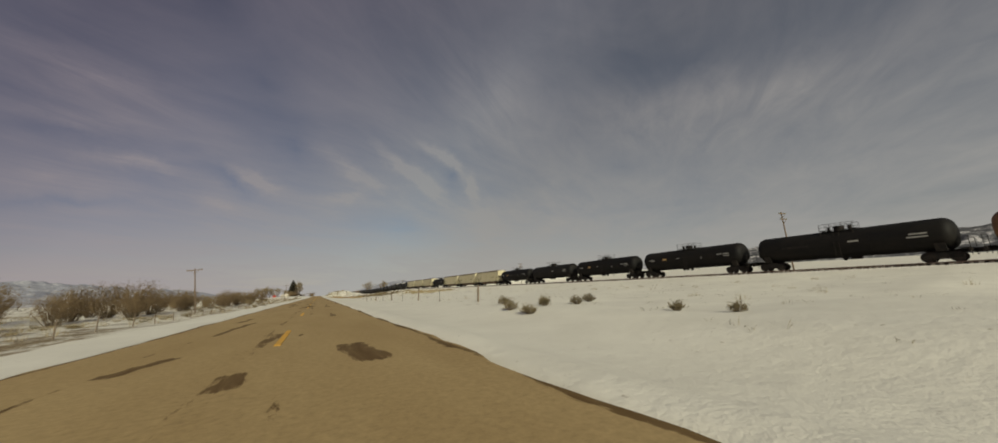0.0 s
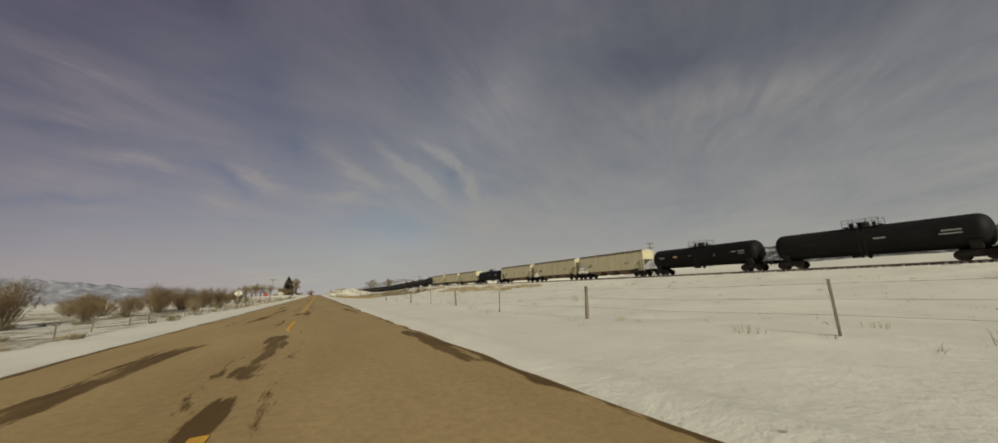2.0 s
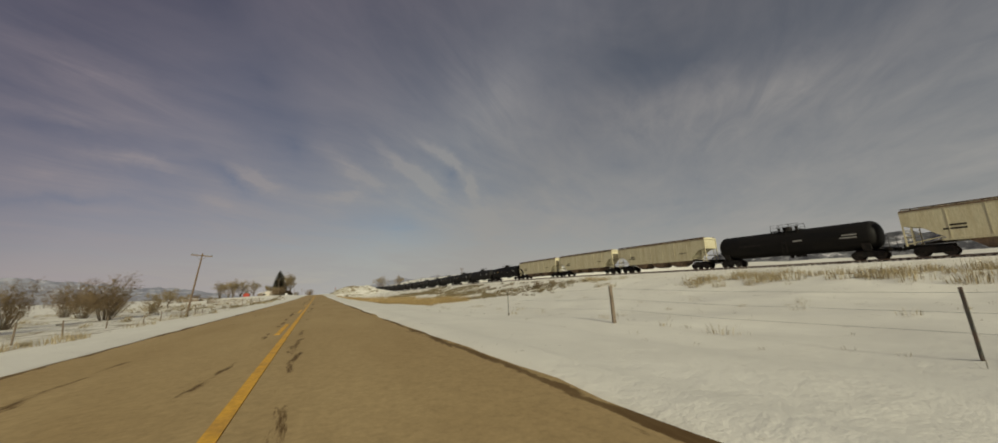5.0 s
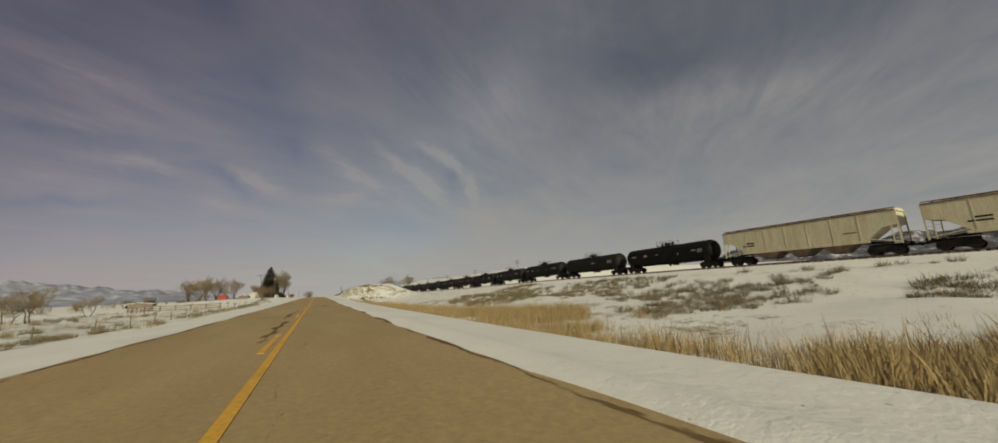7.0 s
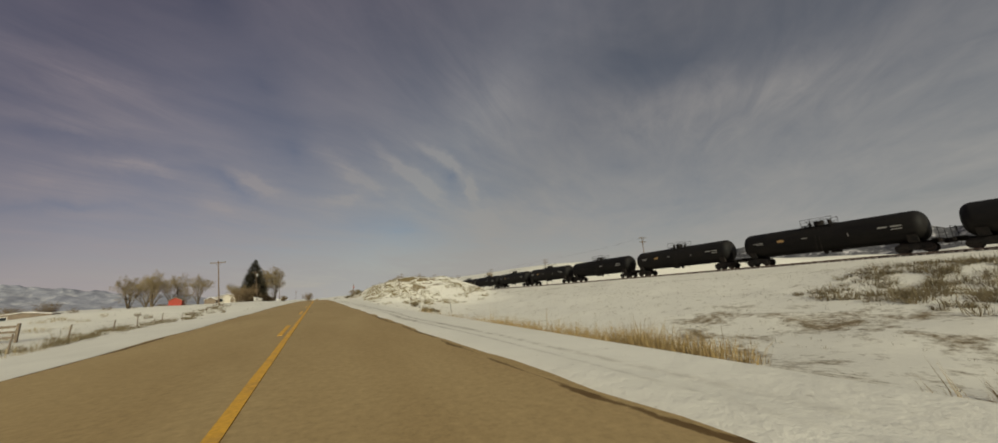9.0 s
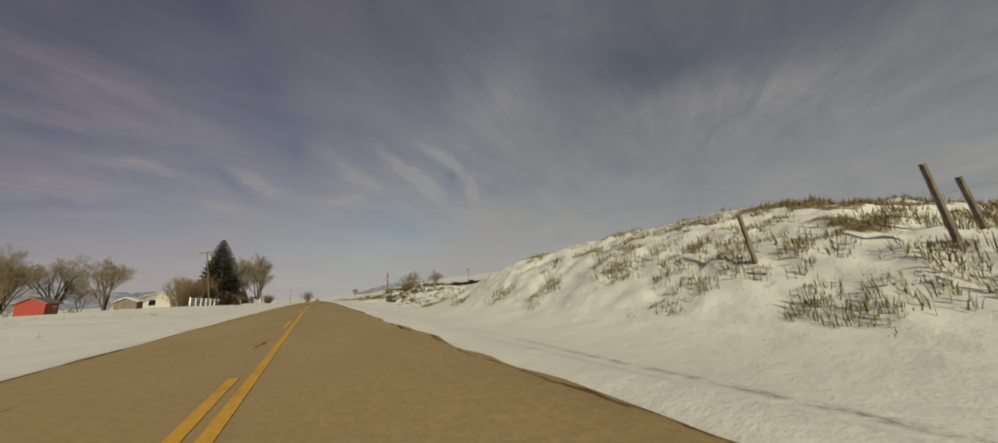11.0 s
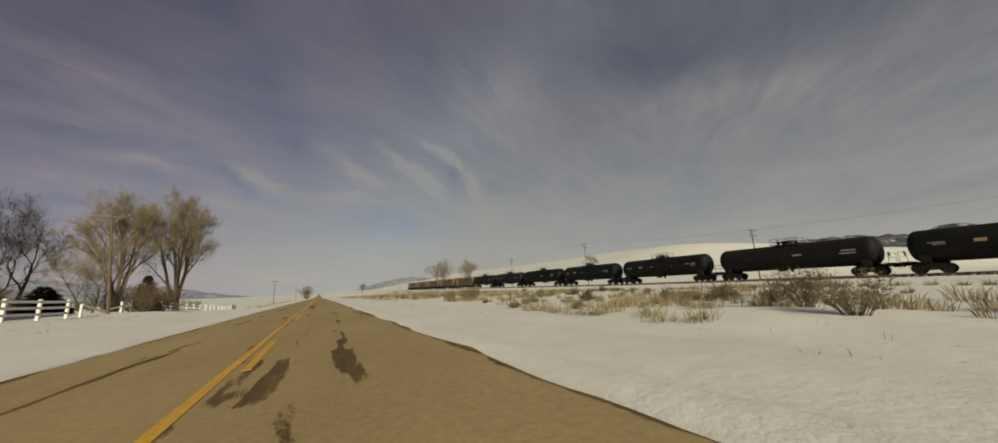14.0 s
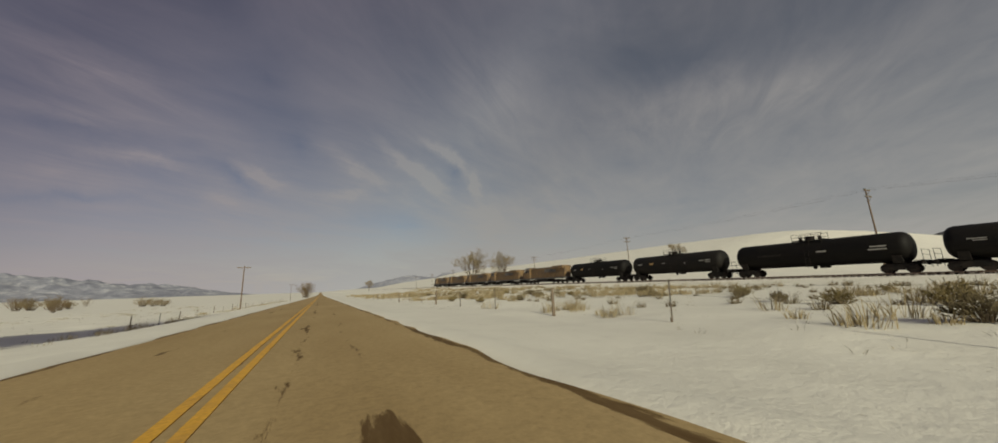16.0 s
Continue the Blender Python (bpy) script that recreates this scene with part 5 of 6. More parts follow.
sx_, sy_ = scatter(1300, -75, -8.5, -5, 330, 59, lambda x_, y_: vnoise(x_, y_, 14.0, 60) > -0.15)
blades("verge_grass", sx_, sy_, 42, 0.55, 0.50, 0.009, M_STRAW, "pale dry grass tufts in thin snow", "grass", 61)
sx_, sy_ = scatter(260, -34, -9, 0, 330, 62, lambda x_, y_: vnoise(x_, y_, 10.0, 63) > 0.0)
blades("verge_sagebrush", sx_, sy_, 110, 0.75, 0.30, 0.008, M_SAGE, "low brown sagebrush along a fence", "sagebrush", 64, splay=(0.1, 1.5))
sx_, sy_ = scatter(330, 9, 46, -10, 205, 65, lambda x_, y_: (vnoise(x_, y_, 12.0, 66) > 0.15) | (x_ > 36))
blades("right_verge_grass", sx_, sy_, 22, 0.36, 0.30, 0.006, M_STRAW, "sparse dry grass stems in deep snow", "grass", 67)
sx_, sy_ = scatter(300, 36, 46, 100, 190, 71, lambda x_, y_: vnoise(x_, y_, 9.0, 72) > -0.05)
blades("embankment_grass", sx_, sy_, 60, 0.9, 0.8, 0.012, M_STRAW, "tall dry grass below a railway embankment", "grass", 73)
sx_, sy_ = scatter(300, -14.5, -11.5, 488, 640, 37, lambda x_, y_: vnoise(x_, y_, 6.0, 36) > -0.2)
blades("fence_weeds", sx_, sy_, 26, 0.45, 0.30, 0.007, M_STRAW, "dry weeds growing along a wire fence", "weeds", 35)
sx_, sy_ = scatter(160, -15.5, -12.5, 225, 335, 34, lambda x_, y_: vnoise(x_, y_, 9.0, 33) > -0.2)
blades("fence_brush", sx_, sy_, 90, 0.55, 0.40, 0.008, M_SAGE, "dark brush along an old fence", "brush", 32, splay=(0.1, 1.4))
sx_, sy_ = scatter(360, -60, -14, 385, 640, 74, lambda x_, y_: (vnoise(x_, y_, 14.0, 75) > 0.1) & ((y_ > 490) | (x_ < -30)))
blades("pasture_grass", sx_, sy_, 30, 0.40, 0.5, 0.010, M_STRAW, "dry grass tufts in a snowy pasture", "grass", 76)

sx_, sy_ = scatter(4200, 7, 46, 262, 350, 30)
blades("slope_weeds", sx_, sy_, 9, 0.17, 0.13, 0.006, M_SAGE, "small dark weeds dotting a snowy slope", "weeds", 29, splay=(0.1, 1.6))


def open_snow(x_, y_):
    return (np.abs(x_) > 7.5) & ((x_ < 49) | (x_ > 60))


sx_, sy_ = scatter(8500, 6, 75, -10, 560, 78, open_snow)
blades("weed_stems", sx_, sy_, 6, 0.20, 0.14, 0.005, M_SAGE, "tiny dark weed stems dotting the snow", "weeds", 79, splay=(0.1, 1.4))
sx_, sy_ = scatter(2600, -80, -8, -10, 560, 80, open_snow)
blades("verge_weeds", sx_, sy_, 10, 0.26, 0.16, 0.005, M_SAGE, "dark weed stems in thin snow", "weeds", 81, splay=(0.1, 1.2))

# willow thickets across the fence
willow = [shrub(101, 4.2, 4.6, M_SHRUB, "dense leafless brown willow shrub in snow", 60), shrub(102, 3.4, 4.4, M_SHRUB, "leafless brown willow shrub in snow", 52),
          shrub(103, 4.6, 3.6, M_SHRUB, "tall leafless brown willow shrub in snow", 50), shrub(104, 2.4, 3.4, M_TWIG, "low golden leafless shrub in snow", 44),
          shrub(105, 3.6, 4.0, M_SHRUB, "distant leafless brown shrub on a snowy plain", 14)]
EXTRA = tuple((k % 4, -22.0 - 30.0 * ((k * 0.618) % 1.0), 40.0 + 6.4 * k + 3.0 * ((k * 0.37) % 1.0), 0.6 + 0.55 * ((k * 0.73) % 1.0)) for k in range(31))
FENCE_SIDE_SHRUBS = ((1, -29, 66, 1.0), (0, -30, 72, 1.05), (2, -26, 79, 1.1), (0, -31, 84, 1.25), (0, -28, 92, 1.2), (1, -32, 97, 1.0), (2, -27, 109, 0.95), (0, -30, 117, 1.05), (1, -25, 121, 0.8), (2, -25, 144, 1.05),
                     (0, -27, 149, 1.1), (3, -19, 140, 0.9), (2, -28, 153, 0.9), (0, -26, 161, 1.0), (3, -18, 152, 0.8), (2, -26, 176, 1.0), (0, -25, 182, 1.1), (1, -29, 186, 1.1), (2, -27, 197, 0.9), (1, -30, 226, 1.0))
FIELD_BACK_SHRUBS = ((3, -24, 222, 1.0), (0, -45, 104, 1.1), (1, -48, 120, 1.1), (2, -44, 136, 1.0), (0, -50, 150, 1.2), (1, -46, 172, 1.2), (2, -52, 190, 1.1), (0, -60, 210, 1.2), (0, -44, 84, 1.0), (2, -52, 70, 1.1),
                     (1, -36, 60, 1.0), (0, -33, 50, 0.9), (1, -72, 330, 1.4), (0, -80, 342, 1.3), (0, -22, 398, 1.15), (2, -20, 402, 1.2), (1, -18.5, 404, 0.8), (1, -19.4, 417.0, 0.62), (0, -19.6, 414.8, 0.52), (1, -19.8, 419.4, 0.62))
YARD_SHRUBS = ((1, -20.0, 422.0, 0.64), (0, -20.2, 424.4, 0.55), (1, -20.4, 426.8, 0.55), (3, 15.2, 434.6, 0.55), (3, 14.7, 432.1, 0.6), (1, 13.2, 434.3, 0.32), (1, -12.9, 443.8, 0.62), (1, -18.3, 424.0, 0.62), (0, -18.2, 427.2, 0.58), (1, -18.0, 430.2, 0.64), (1, -17.9, 433.0, 0.55),
               (0, -13.1, 441.2, 0.55), (1, -17.5, 448, 0.7), (1, 37.1, 196.0, 0.42), (3, 38.9, 193.6, 0.5), (1, 35.7, 214.2, 0.3), (3, 13.9, 403, 0.5), (1, 15.1, 404.5, 0.35), (3, -134, 731, 2.4), (3, -126, 728, 2.6), (1, -141, 735, 2.0))
FAR_SIDE_SHRUBS = ((3, -118, 726, 1.8), (3, -80, 711, 1.7), (3, -86, 715, 1.9), (1, -84, 640, 0.5), (3, -70, 690, 1.6), (1, -110, 700, 1.5), (0, -56, 380, 0.9), (1, -63, 382, 0.9), (0, -19.5, 399.5, 0.95), (2, -24, 406, 1.05),
                   (0, -21, 407, 1.0))
SHRUBS = EXTRA + FENCE_SIDE_SHRUBS + FIELD_BACK_SHRUBS + YARD_SHRUBS + FAR_SIDE_SHRUBS
SHRUBS = SHRUBS + tuple((4, -130.0 - 150.0 * ((k * 0.618) % 1.0), 300.0 + 17.0 * k, 1.3 + 0.8 * ((k * 0.41) % 1.0)) for k in range(34))
placed = set()
for kind_, x_, y_, k in SHRUBS:
    m = pose(x_, y_, gz(x_, y_) - 0.05, 0, 0, (x_ * 37 + y_ * 53) % 360)
    k = k * (0.92 + 0.16 * ((x_ * 13 + y_ * 7) % 10) / 10)
    if kind_ in placed:
        ob = copy_thing(willow[kind_], m)
    else:
        ob = willow[kind_]
        ob.matrix_world = m
        placed.add(kind_)
    ob.scale = (k, k, k)

far_bush = copy_thing(willow[0], pose(-9.4, 770, gz(-9.4, 770)))
far_bush.scale = (2.7, 2.7, 2.5)

# sagebrush that stands singly on the cut bank and in the drifts
def sagebrush(seed, mat, label):
    """A rounded clump of many fine stems, one metre across."""
    r = np.random.default_rng(seed)
    stems, tips = [], []
    for k in range(85):
        a, out = r.uniform(0, 6.28), r.uniform(0, 1) ** 0.5
        rise = math.sqrt(1 - 0.72 * out * out) * 0.55 * r.uniform(0.5, 1.25)
        foot = np.array([math.cos(a) * out * 0.10, math.sin(a) * out * 0.10, -0.08])
        bend = np.array([math.cos(a) * out * 0.30, math.sin(a) * out * 0.30, rise * 0.55])
        top = np.array([math.cos(a) * out * 0.50, math.sin(a) * out * 0.50, rise]) + r.normal(0, 0.055, 3)
        stems.append((foot, bend, 0.009, 0.006))
        tips.append((bend, top, 0.012, 0.006))
        for _ in range(9):
            u = r.uniform(0.15, 1.0)
            p = bend * (1 - u) + top * u
            d = r.normal(0, 0.6, 3) + np.array([math.cos(a) * out * 0.6, math.sin(a) * out * 0.6, 0.7])
            tips.append((p, p + d / np.linalg.norm(d) * r.uniform(0.07, 0.15), 0.011, 0.004))
    ob = thing("sagebrush", label, "sagebrush", "single sagebrush clumps")
    part("stem", prisms(stems, "stem", M_BARK), M_BARK, ob)
    part("crown", prisms(tips, "crown", mat, True), mat, ob)
    return ob


sages = [sagebrush(301, M_DARKSAGE, "rounded dark sagebrush clump in bright snow"), sagebrush(302, M_SAGE, "grey-green sagebrush clump in snow"),
         sagebrush(303, M_DARKSAGE, "low dark brown sagebrush clump in snow"), sagebrush(304, M_OLIVE, "yellow-green rabbitbrush in snow")]
SPOTS = [(x_, y_, w_, k_) for x_, y_, w_, k_ in DRIFT_SAGE]
r_ = np.random.default_rng(77)
while len(SPOTS) < 238:
    x_, y_ = 6.8 + 6.4 * r_.uniform(0, 1) ** 1.5, r_.uniform(347, 384)
    if x_ < 7.4 + 0.9 * float(vnoise(0.0, y_, 4.0, 78)) or float(vnoise(x_, y_, 3.5, 79)) < -0.45 + 0.7 * float(step(368, 386, y_)):
        continue
    w_ = r_.uniform(0.34, 0.66) * (1.0 if r_.uniform() < 0.55 else 0.6) * (1 - 0.35 * float(step(364, 380, y_)))
    if all((x_ - a_) ** 2 + (y_ - b_) ** 2 > (0.8 * w_ + 0.25) ** 2 for a_, b_, _, _ in SPOTS):
        SPOTS.append((x_, y_, w_, int(r_.choice((0, 0, 1, 1, 2, 2)))))
while len(SPOTS) < 298:
    x_, y_ = 11.0 + 22.0 * r_.uniform(0, 1) ** 1.3, r_.uniform(394, 530)
    if float(vnoise(x_, y_, 8.0, 82)) > -0.1:
        SPOTS.append((x_, y_, r_.uniform(0.6, 1.35), int(r_.choice((0, 1, 1, 2, 3)))))
begun = set()
for x_, y_, w_, k_ in SPOTS:
    m = pose(x_, y_, gz(x_, y_) - 0.02, 0, 0, (x_ * 71 + y_ * 29) % 360)
    ob = copy_thing(sages[k_], m) if k_ in begun else sages[k_]
    ob.matrix_world = m
    begun.add(k_)
    ob.scale = (w_, w_, w_ * (0.8 + 0.3 * ((x_ * 17 + y_ * 5) % 1.0)))

# bare trees
big = cottonwood(11, 20.5, "tall leafless cottonwood with golden twigs and rising limbs")
mid = cottonwood(23, 10.5, "broad leafless tree with golden-brown twigs", False)
slim = bare_tree(13, 12.0, 0.06, 5, 2, "slim leafless tree with pale twigs", 2, 0.017)
small = bare_tree(14, 6.0, 0.25, 5, 2, "small crooked leafless tree in a snowy field", 2, 0.022)
TREES = ((big, -18.9, 470, 1.0, 205), (big, -23.0, 463, 0.9, 130), (slim, -28.5, 470, 0.95, 40), (mid, -43.5, 398, 1.18, 0), (mid, -41.0, 405, 1.12, 90), (mid, -46.5, 404, 1.1, 220), (mid, -51.0, 405, 1.12, 310),
         (mid, -34, 404, 1.02, 200), (slim, -38, 406, 0.55, 10), (small, -27.5, 424, 1.35, 70), (small, -39, 282, 1.0, 0), (small, -42.5, 285, 0.85, 140), (small, -40, 301, 0.72, 250),
         (slim, -31, 441, 0.7, 300), (slim, -21, 441, 0.85, 20), (mid, 77, 637, 2.2, 30), (mid, 107, 655, 2.1, 170), (small, 150, 560, 1.2, 0),
         (small, -48, 262, 0.9, 40), (small, -52, 240, 1.0, 100), (mid, 52, 900, 1.3, 10))
seen_ = set()
for tree_, x_, y_, k, turn_ in TREES:
    m = pose(x_, y_, gz(x_, y_), 0, 0, turn_)
    if tree_.name in seen_:
        ob = copy_thing(tree_, m)
    else:
        ob = tree_
        ob.matrix_world = m
        seen_.add(tree_.name)
    ob.scale = (k * 0.82, k * 0.82, k) if tree_ is big else (k, k, k)

fir = spruce(21, 17.9, 5.3, "tall dark green spruce standing in a snowy yard")
fir.matrix_world = pose(-23.3, 431.5, gz(-23.3, 431.5))
juniper = spruce(22, 3.6, 1.5, "small dark green spruce beside a white fence")
juniper.matrix_world = pose(-24.5, 476, gz(-24.5, 476))
juniper.scale = (1.2, 1.2, 1.9)
ob = copy_thing(juniper, pose(-23, 449, gz(-23, 449), 0, 0, 280))
ob.scale = (1.2, 1.2, 0.8)
bushy = spruce(24, 3.3, 2.1, "dark brown winter juniper bush beside a white fence", M_BUSHGREEN)
bushy.matrix_world = pose(-16.9, 395.4, gz(-16.9, 395.4))
for x_, y_, k in ((-15.3, 397.0, 0.86), (-14.2, 394.4, 0.68), (-14.9, 399.6, 0.7)):
    ob = copy_thing(bushy, pose(x_, y_, gz(x_, y_), 0, 0, y_ * 40 % 360))
    ob.scale = (k * 1.1, k * 1.1, k)


# ---------------------------------------------------------------- poles and wires
def utility_pole(height, label, arms=1, can=False, group="roadside poles"):
    ob = thing("utility_pole", label, "utility pole", group)
    part("pole", Shape().lathe_z(0, 0, ((-0.8, 0.125), (0.0, 0.12), (height * 0.5, 0.10), (height, 0.075), (height + 0.02, 0.05)), 10), M_WOOD, ob, smooth=True)
    for k in range(arms):
        z = height - 0.30 - 0.9 * k
        arm = part("crossarm", Shape().box(0, -0.13, z, 2.3, 0.10, 0.13, 0.01), M_WOOD, ob)
        for sx in (-1, 1):
            part("brace", Shape().beam((sx * 0.62, -0.16, z - 0.04), (0, -0.16, z - 0.62), 0.03, 0.04), M_METAL, arm)
        for dx in (-1.05, -0.62, 0.62, 1.05):
            part("insulator", Shape().lathe_z(dx, -0.13, ((z + 0.05, 0.02), (z + 0.10, 0.025), (z + 0.12, 0.06), (z + 0.19, 0.05), (z + 0.22, 0.02)), 8), M_GLAZE, arm)
    if can:
        part("transformer", Shape().lathe_z(0.36, 0, ((height - 1.75, 0.20), (height - 1.72, 0.23), (height - 0.95, 0.23), (height - 0.90, 0.15), (height - 0.72, 0.05)), 14), M_CAN, ob, "grey metal transformer can", smooth=True)
    return ob


def span(name, rows_, label):
    """Wires hung between poles; rows are start, end and sag."""
    s1 = Shape()
    for a, b_, sag in rows_:
        a, b_ = Vector(a), Vector(b_)
        pts = [a.lerp(b_, k / 8) - Vector((0, 0, sag * 4 * (k / 8) * (1 - k / 8))) for k in range(9)]
        for p, q in zip(pts, pts[1:]):
            s1.tube(p, q, 0.005, n=3, caps=False)
    return tagged(new(name, s1.mesh(name, M_WIRE)), label, "wire", kind="stuff")


left_poles = [(-19.0, -40, 8.0, 0), (-19.0, 82.5, 8.1, -6), (-14.0, 201, 9.0, 6), (-15.5, 338, 8.1, -5.5), (-16.6, 393.2, 9.0, -7.0), (-14.1, 437.9, 9.0, -5), (-12.9, 538, 7.9, 0), (-12.9, 660, 8.0, 0), (-12.9, 790, 8.0, 0)]
plain_pole = utility_pole(8.1, "weathered wooden roadside utility pole with a crossarm")
can_pole = utility_pole(10.0, "leaning wooden utility pole with a grey transformer", 1, True)
for k, (x_, y_, hgt, tilt) in enumerate(left_poles):
    m = pose(x_, y_, gz(x_, y_), 0, tilt, 4 if k % 2 else -3)
    if k == 0:
        plain_pole.matrix_world = m
    elif k == 4:
        can_pole.matrix_world = m
    else:
        copy_thing(plain_pole, m)

rail_pole = utility_pole(12.4, "tall dark lineside pole with two crossarms beside the railway", 2, False, "railway poles")
wires, last = [], None
for k, y_ in enumerate((26, 108.5, 310, 349, 389.5, 430.2, 472.6, 515, 557, 599, 641, 684, 727)):
    x_ = 67.5
    zt = 10.4 + (0.9, -0.6, 1.1, -0.2, -0.6, -0.9, 2.2, 1.4, 0.4, 0, 0.3, -0.2, 0)[k]
    m = pose(x_, y_, zt - 12.4, 0, -2.2 + 0.5 * (k % 3), 0)
    if k == 0:
        rail_pole.matrix_world = m
    else:
        copy_thing(rail_pole, m)
    if last is not None and k > 2:
        for dx in (-1.05, 0.62, 1.05):
            wires.append((last + Vector((dx, 0, -0.1)), Vector((x_ + dx, y_, zt - 0.1)), 0.5))
    last = Vector((x_, y_, zt))
span("lineside_wires", wires, "thin wires strung between tall lineside poles")


# ---------------------------------------------------------------- fences and roadside furniture
def wire_fence(x, posts, label, height=1.15, strands=3, drift=0.25, steel=2, thick=0.05):
    fence = thing("wire_fence", label, "fence", "fences")
    r = random.Random(int(abs(x) * 10))
    tops = []
    for k, y_ in enumerate(posts):
        xx = x + r.uniform(-drift, drift)
        z = gz(xx, y_)
        lx, ly = r.uniform(-0.10, 0.10), r.uniform(-0.12, 0.12)
        hh = height * r.uniform(0.88, 1.12)
        if steel and k % steel:
            s1 = Shape().beam((xx, y_, z - 0.3), (xx + lx * 0.4, y_ + ly * 0.4, z + hh), 0.035, 0.045).box(xx, y_, z + 0.05, 0.10, 0.02, 0.18)
            part("post", s1, M_METAL, fence, "thin steel post")
        else:
            s1 = Shape().tube((xx, y_, z - 0.4), (xx + lx, y_ + ly, z + hh), thick, thick * 0.8, 7)
            part("post", s1, M_POSTWOOD, fence)
        tops.append((Vector((xx, y_, z)), Vector((xx + lx, y_ + ly, z + hh))))
    for k in range(strands):
        u = 0.92 - k * 0.28
        s1 = Shape()
        for (a0, a1), (b0, b1) in zip(tops, tops[1:]):
            p, q = a0.lerp(a1, u), b0.lerp(b1, u)
            mid_ = p.lerp(q, 0.5) - Vector((0, 0, 0.05))
            s1.tube(p, mid_, 0.003, n=3, caps=False)
            s1.tube(mid_, q, 0.003, n=3, caps=False)
        part("wire", s1, M_WIRE, fence, "barbed wire strand")
    return fence


wire_fence(10.4, [21.9, 29.9, 37.3, 45.2, 52.7, 60.2, 67.8, 75.6, 83.0, 89.8, 97.6, 105.2, 113.1, 128.3, 136.1, 144.0, 152.0, 160.0], "wooden and steel post wire fence in deep snow", 1.25, 3, 0.12, 2, 0.08)
wire_fence(-14.0, [28 + 5.15 * k for k in range(-4, 36)], "old wooden post wire fence with leaning posts", 1.1, 3, 0.35, 0)
wire_fence(-14.0, [226 + 5.4 * k for k in range(21)], "old wooden post wire fence beside a snowy verge", 1.0, 2, 0.35, 0)
wire_fence(10.4, [450.9 + 6.1 * k for k in range(14)], "sagging wire fence with dark wooden posts", 1.25, 2, 0.2, 3, 0.085)
wire_fence(-13.2, [496 + 6.0 * k for k in range(22)], "low wire fence beside a snowy pasture", 1.0, 2, 0.3, 2)


def rail_fence(x0, y0, x1, y1, label, bays, height=1.25, mat=None):
    fence = thing("rail_fence", label, "fence", "white fences")
    a, b_ = Vector((x0, y0, 0)), Vector((x1, y1, 0))
    tops = []
    for k in range(bays + 1):
        p = a.lerp(b_, k / bays)
        p.z = gz(p.x, p.y)
        part("post", Shape().box(p.x, p.y, p.z + height / 2 - 0.15, 0.15, 0.15, height + 0.3, 0.015), mat or M_WHITE, fence)
        tops.append(p)
    for p, q in zip(tops, tops[1:]):
        for dz in (0.35, 0.72, 1.08):
            part("rail", Shape().beam(p + Vector((0.09, 0, dz)), q + Vector((0.09, 0, dz + 0.01)), 0.035, 0.15), mat or M_WHITE, fence)
    return fence


rail_fence(-15.5, 378, -15.5, 394, "weathered white three-rail wooden fence in a snowy yard", 6)
rail_fence(-17.2, 414.2, -17.5, 427.2, "white three-rail wooden fence before a spruce", 4)
rail_fence(-14.2, 425.0, -14.2, 433.0, "short white wooden fence by a driveway", 3)
rail_fence(-14.1, 441.6, -13.9, 452.5, "weathered tan wooden fence under bare trees", 4, 1.1, M_POSTWOOD)
rail_fence(-13.9, 452.8, -13.8, 460.6, "white three-rail wooden fence under bare trees", 3, 1.2)

# the fence goes on as white posts with wire, to a braced corner
paddock = thing("wire_fence", "white posts with thin wire ending at dark braced corner posts", "fence", "fences")
knobs = []
for k, y_ in enumerate((463.2, 465.6, 468.0, 470.6, 473.0, 475.4, 477.4, 479.2)):
    z = gz(-13.8, y_)
    dx = 0.05 * math.sin(k * 2.3)
    part("post", Shape().tube((-13.8, y_, z - 0.3), (-13.8 + dx, y_ + 0.04 * math.cos(k * 1.7), z + 1.2), 0.085, 0.075, 8), M_WHITE, paddock)
    knobs.append(Vector((-13.75, y_, z)))
for y_, hh in ((481.3, 1.45), (483.4, 1.2)):
    z = gz(-13.8, y_)
    part("corner_post", Shape().tube((-13.8, y_, z - 0.4), (-13.83, y_ + 0.03, z + hh), 0.12, 0.10, 9), M_WOOD, paddock, "dark wooden corner post")
    knobs.append(Vector((-13.72, y_, z)))
part("brace", Shape().tube((-13.8, 481.35, gz(-13.8, 481.3) + 1.0), (-13.8, 483.35, gz(-13.8, 483.4) + 0.35), 0.05, 0.05, 7), M_WOOD, paddock)
for dz in (0.55, 1.0):
    strand = Shape()
    for p, q in zip(knobs, knobs[1:]):
        strand.tube(p + Vector((0, 0, dz)), q + Vector((0, 0, dz)), 0.004, n=3, caps=False)
    part("wire", strand, M_WIRE, paddock, "thin wire strand")

# fallen boards between two stretches of the fence
for y_, y1_, za, zb in ((434.4, 437.2, 0.85, 0.15), (438.0, 440.4, 0.35, 0.62), (440.0, 442.6, 0.62, 0.05)):
    fallen = thing("fallen_rail", "broken white fence board leaning on a short post in snow", "board", "fallen boards")
    part("board", Shape().beam((-14.1, y_, gz(-14.1, y_) + za), (-14.0, y1_, gz(-14, y1_) + zb), 0.035, 0.15), M_WHITE, fallen)
    part("post", Shape().box(-14.15, y_, gz(-14.15, y_) + 0.35, 0.13, 0.13, 1.1, 0.015), M_WHITE, fallen)

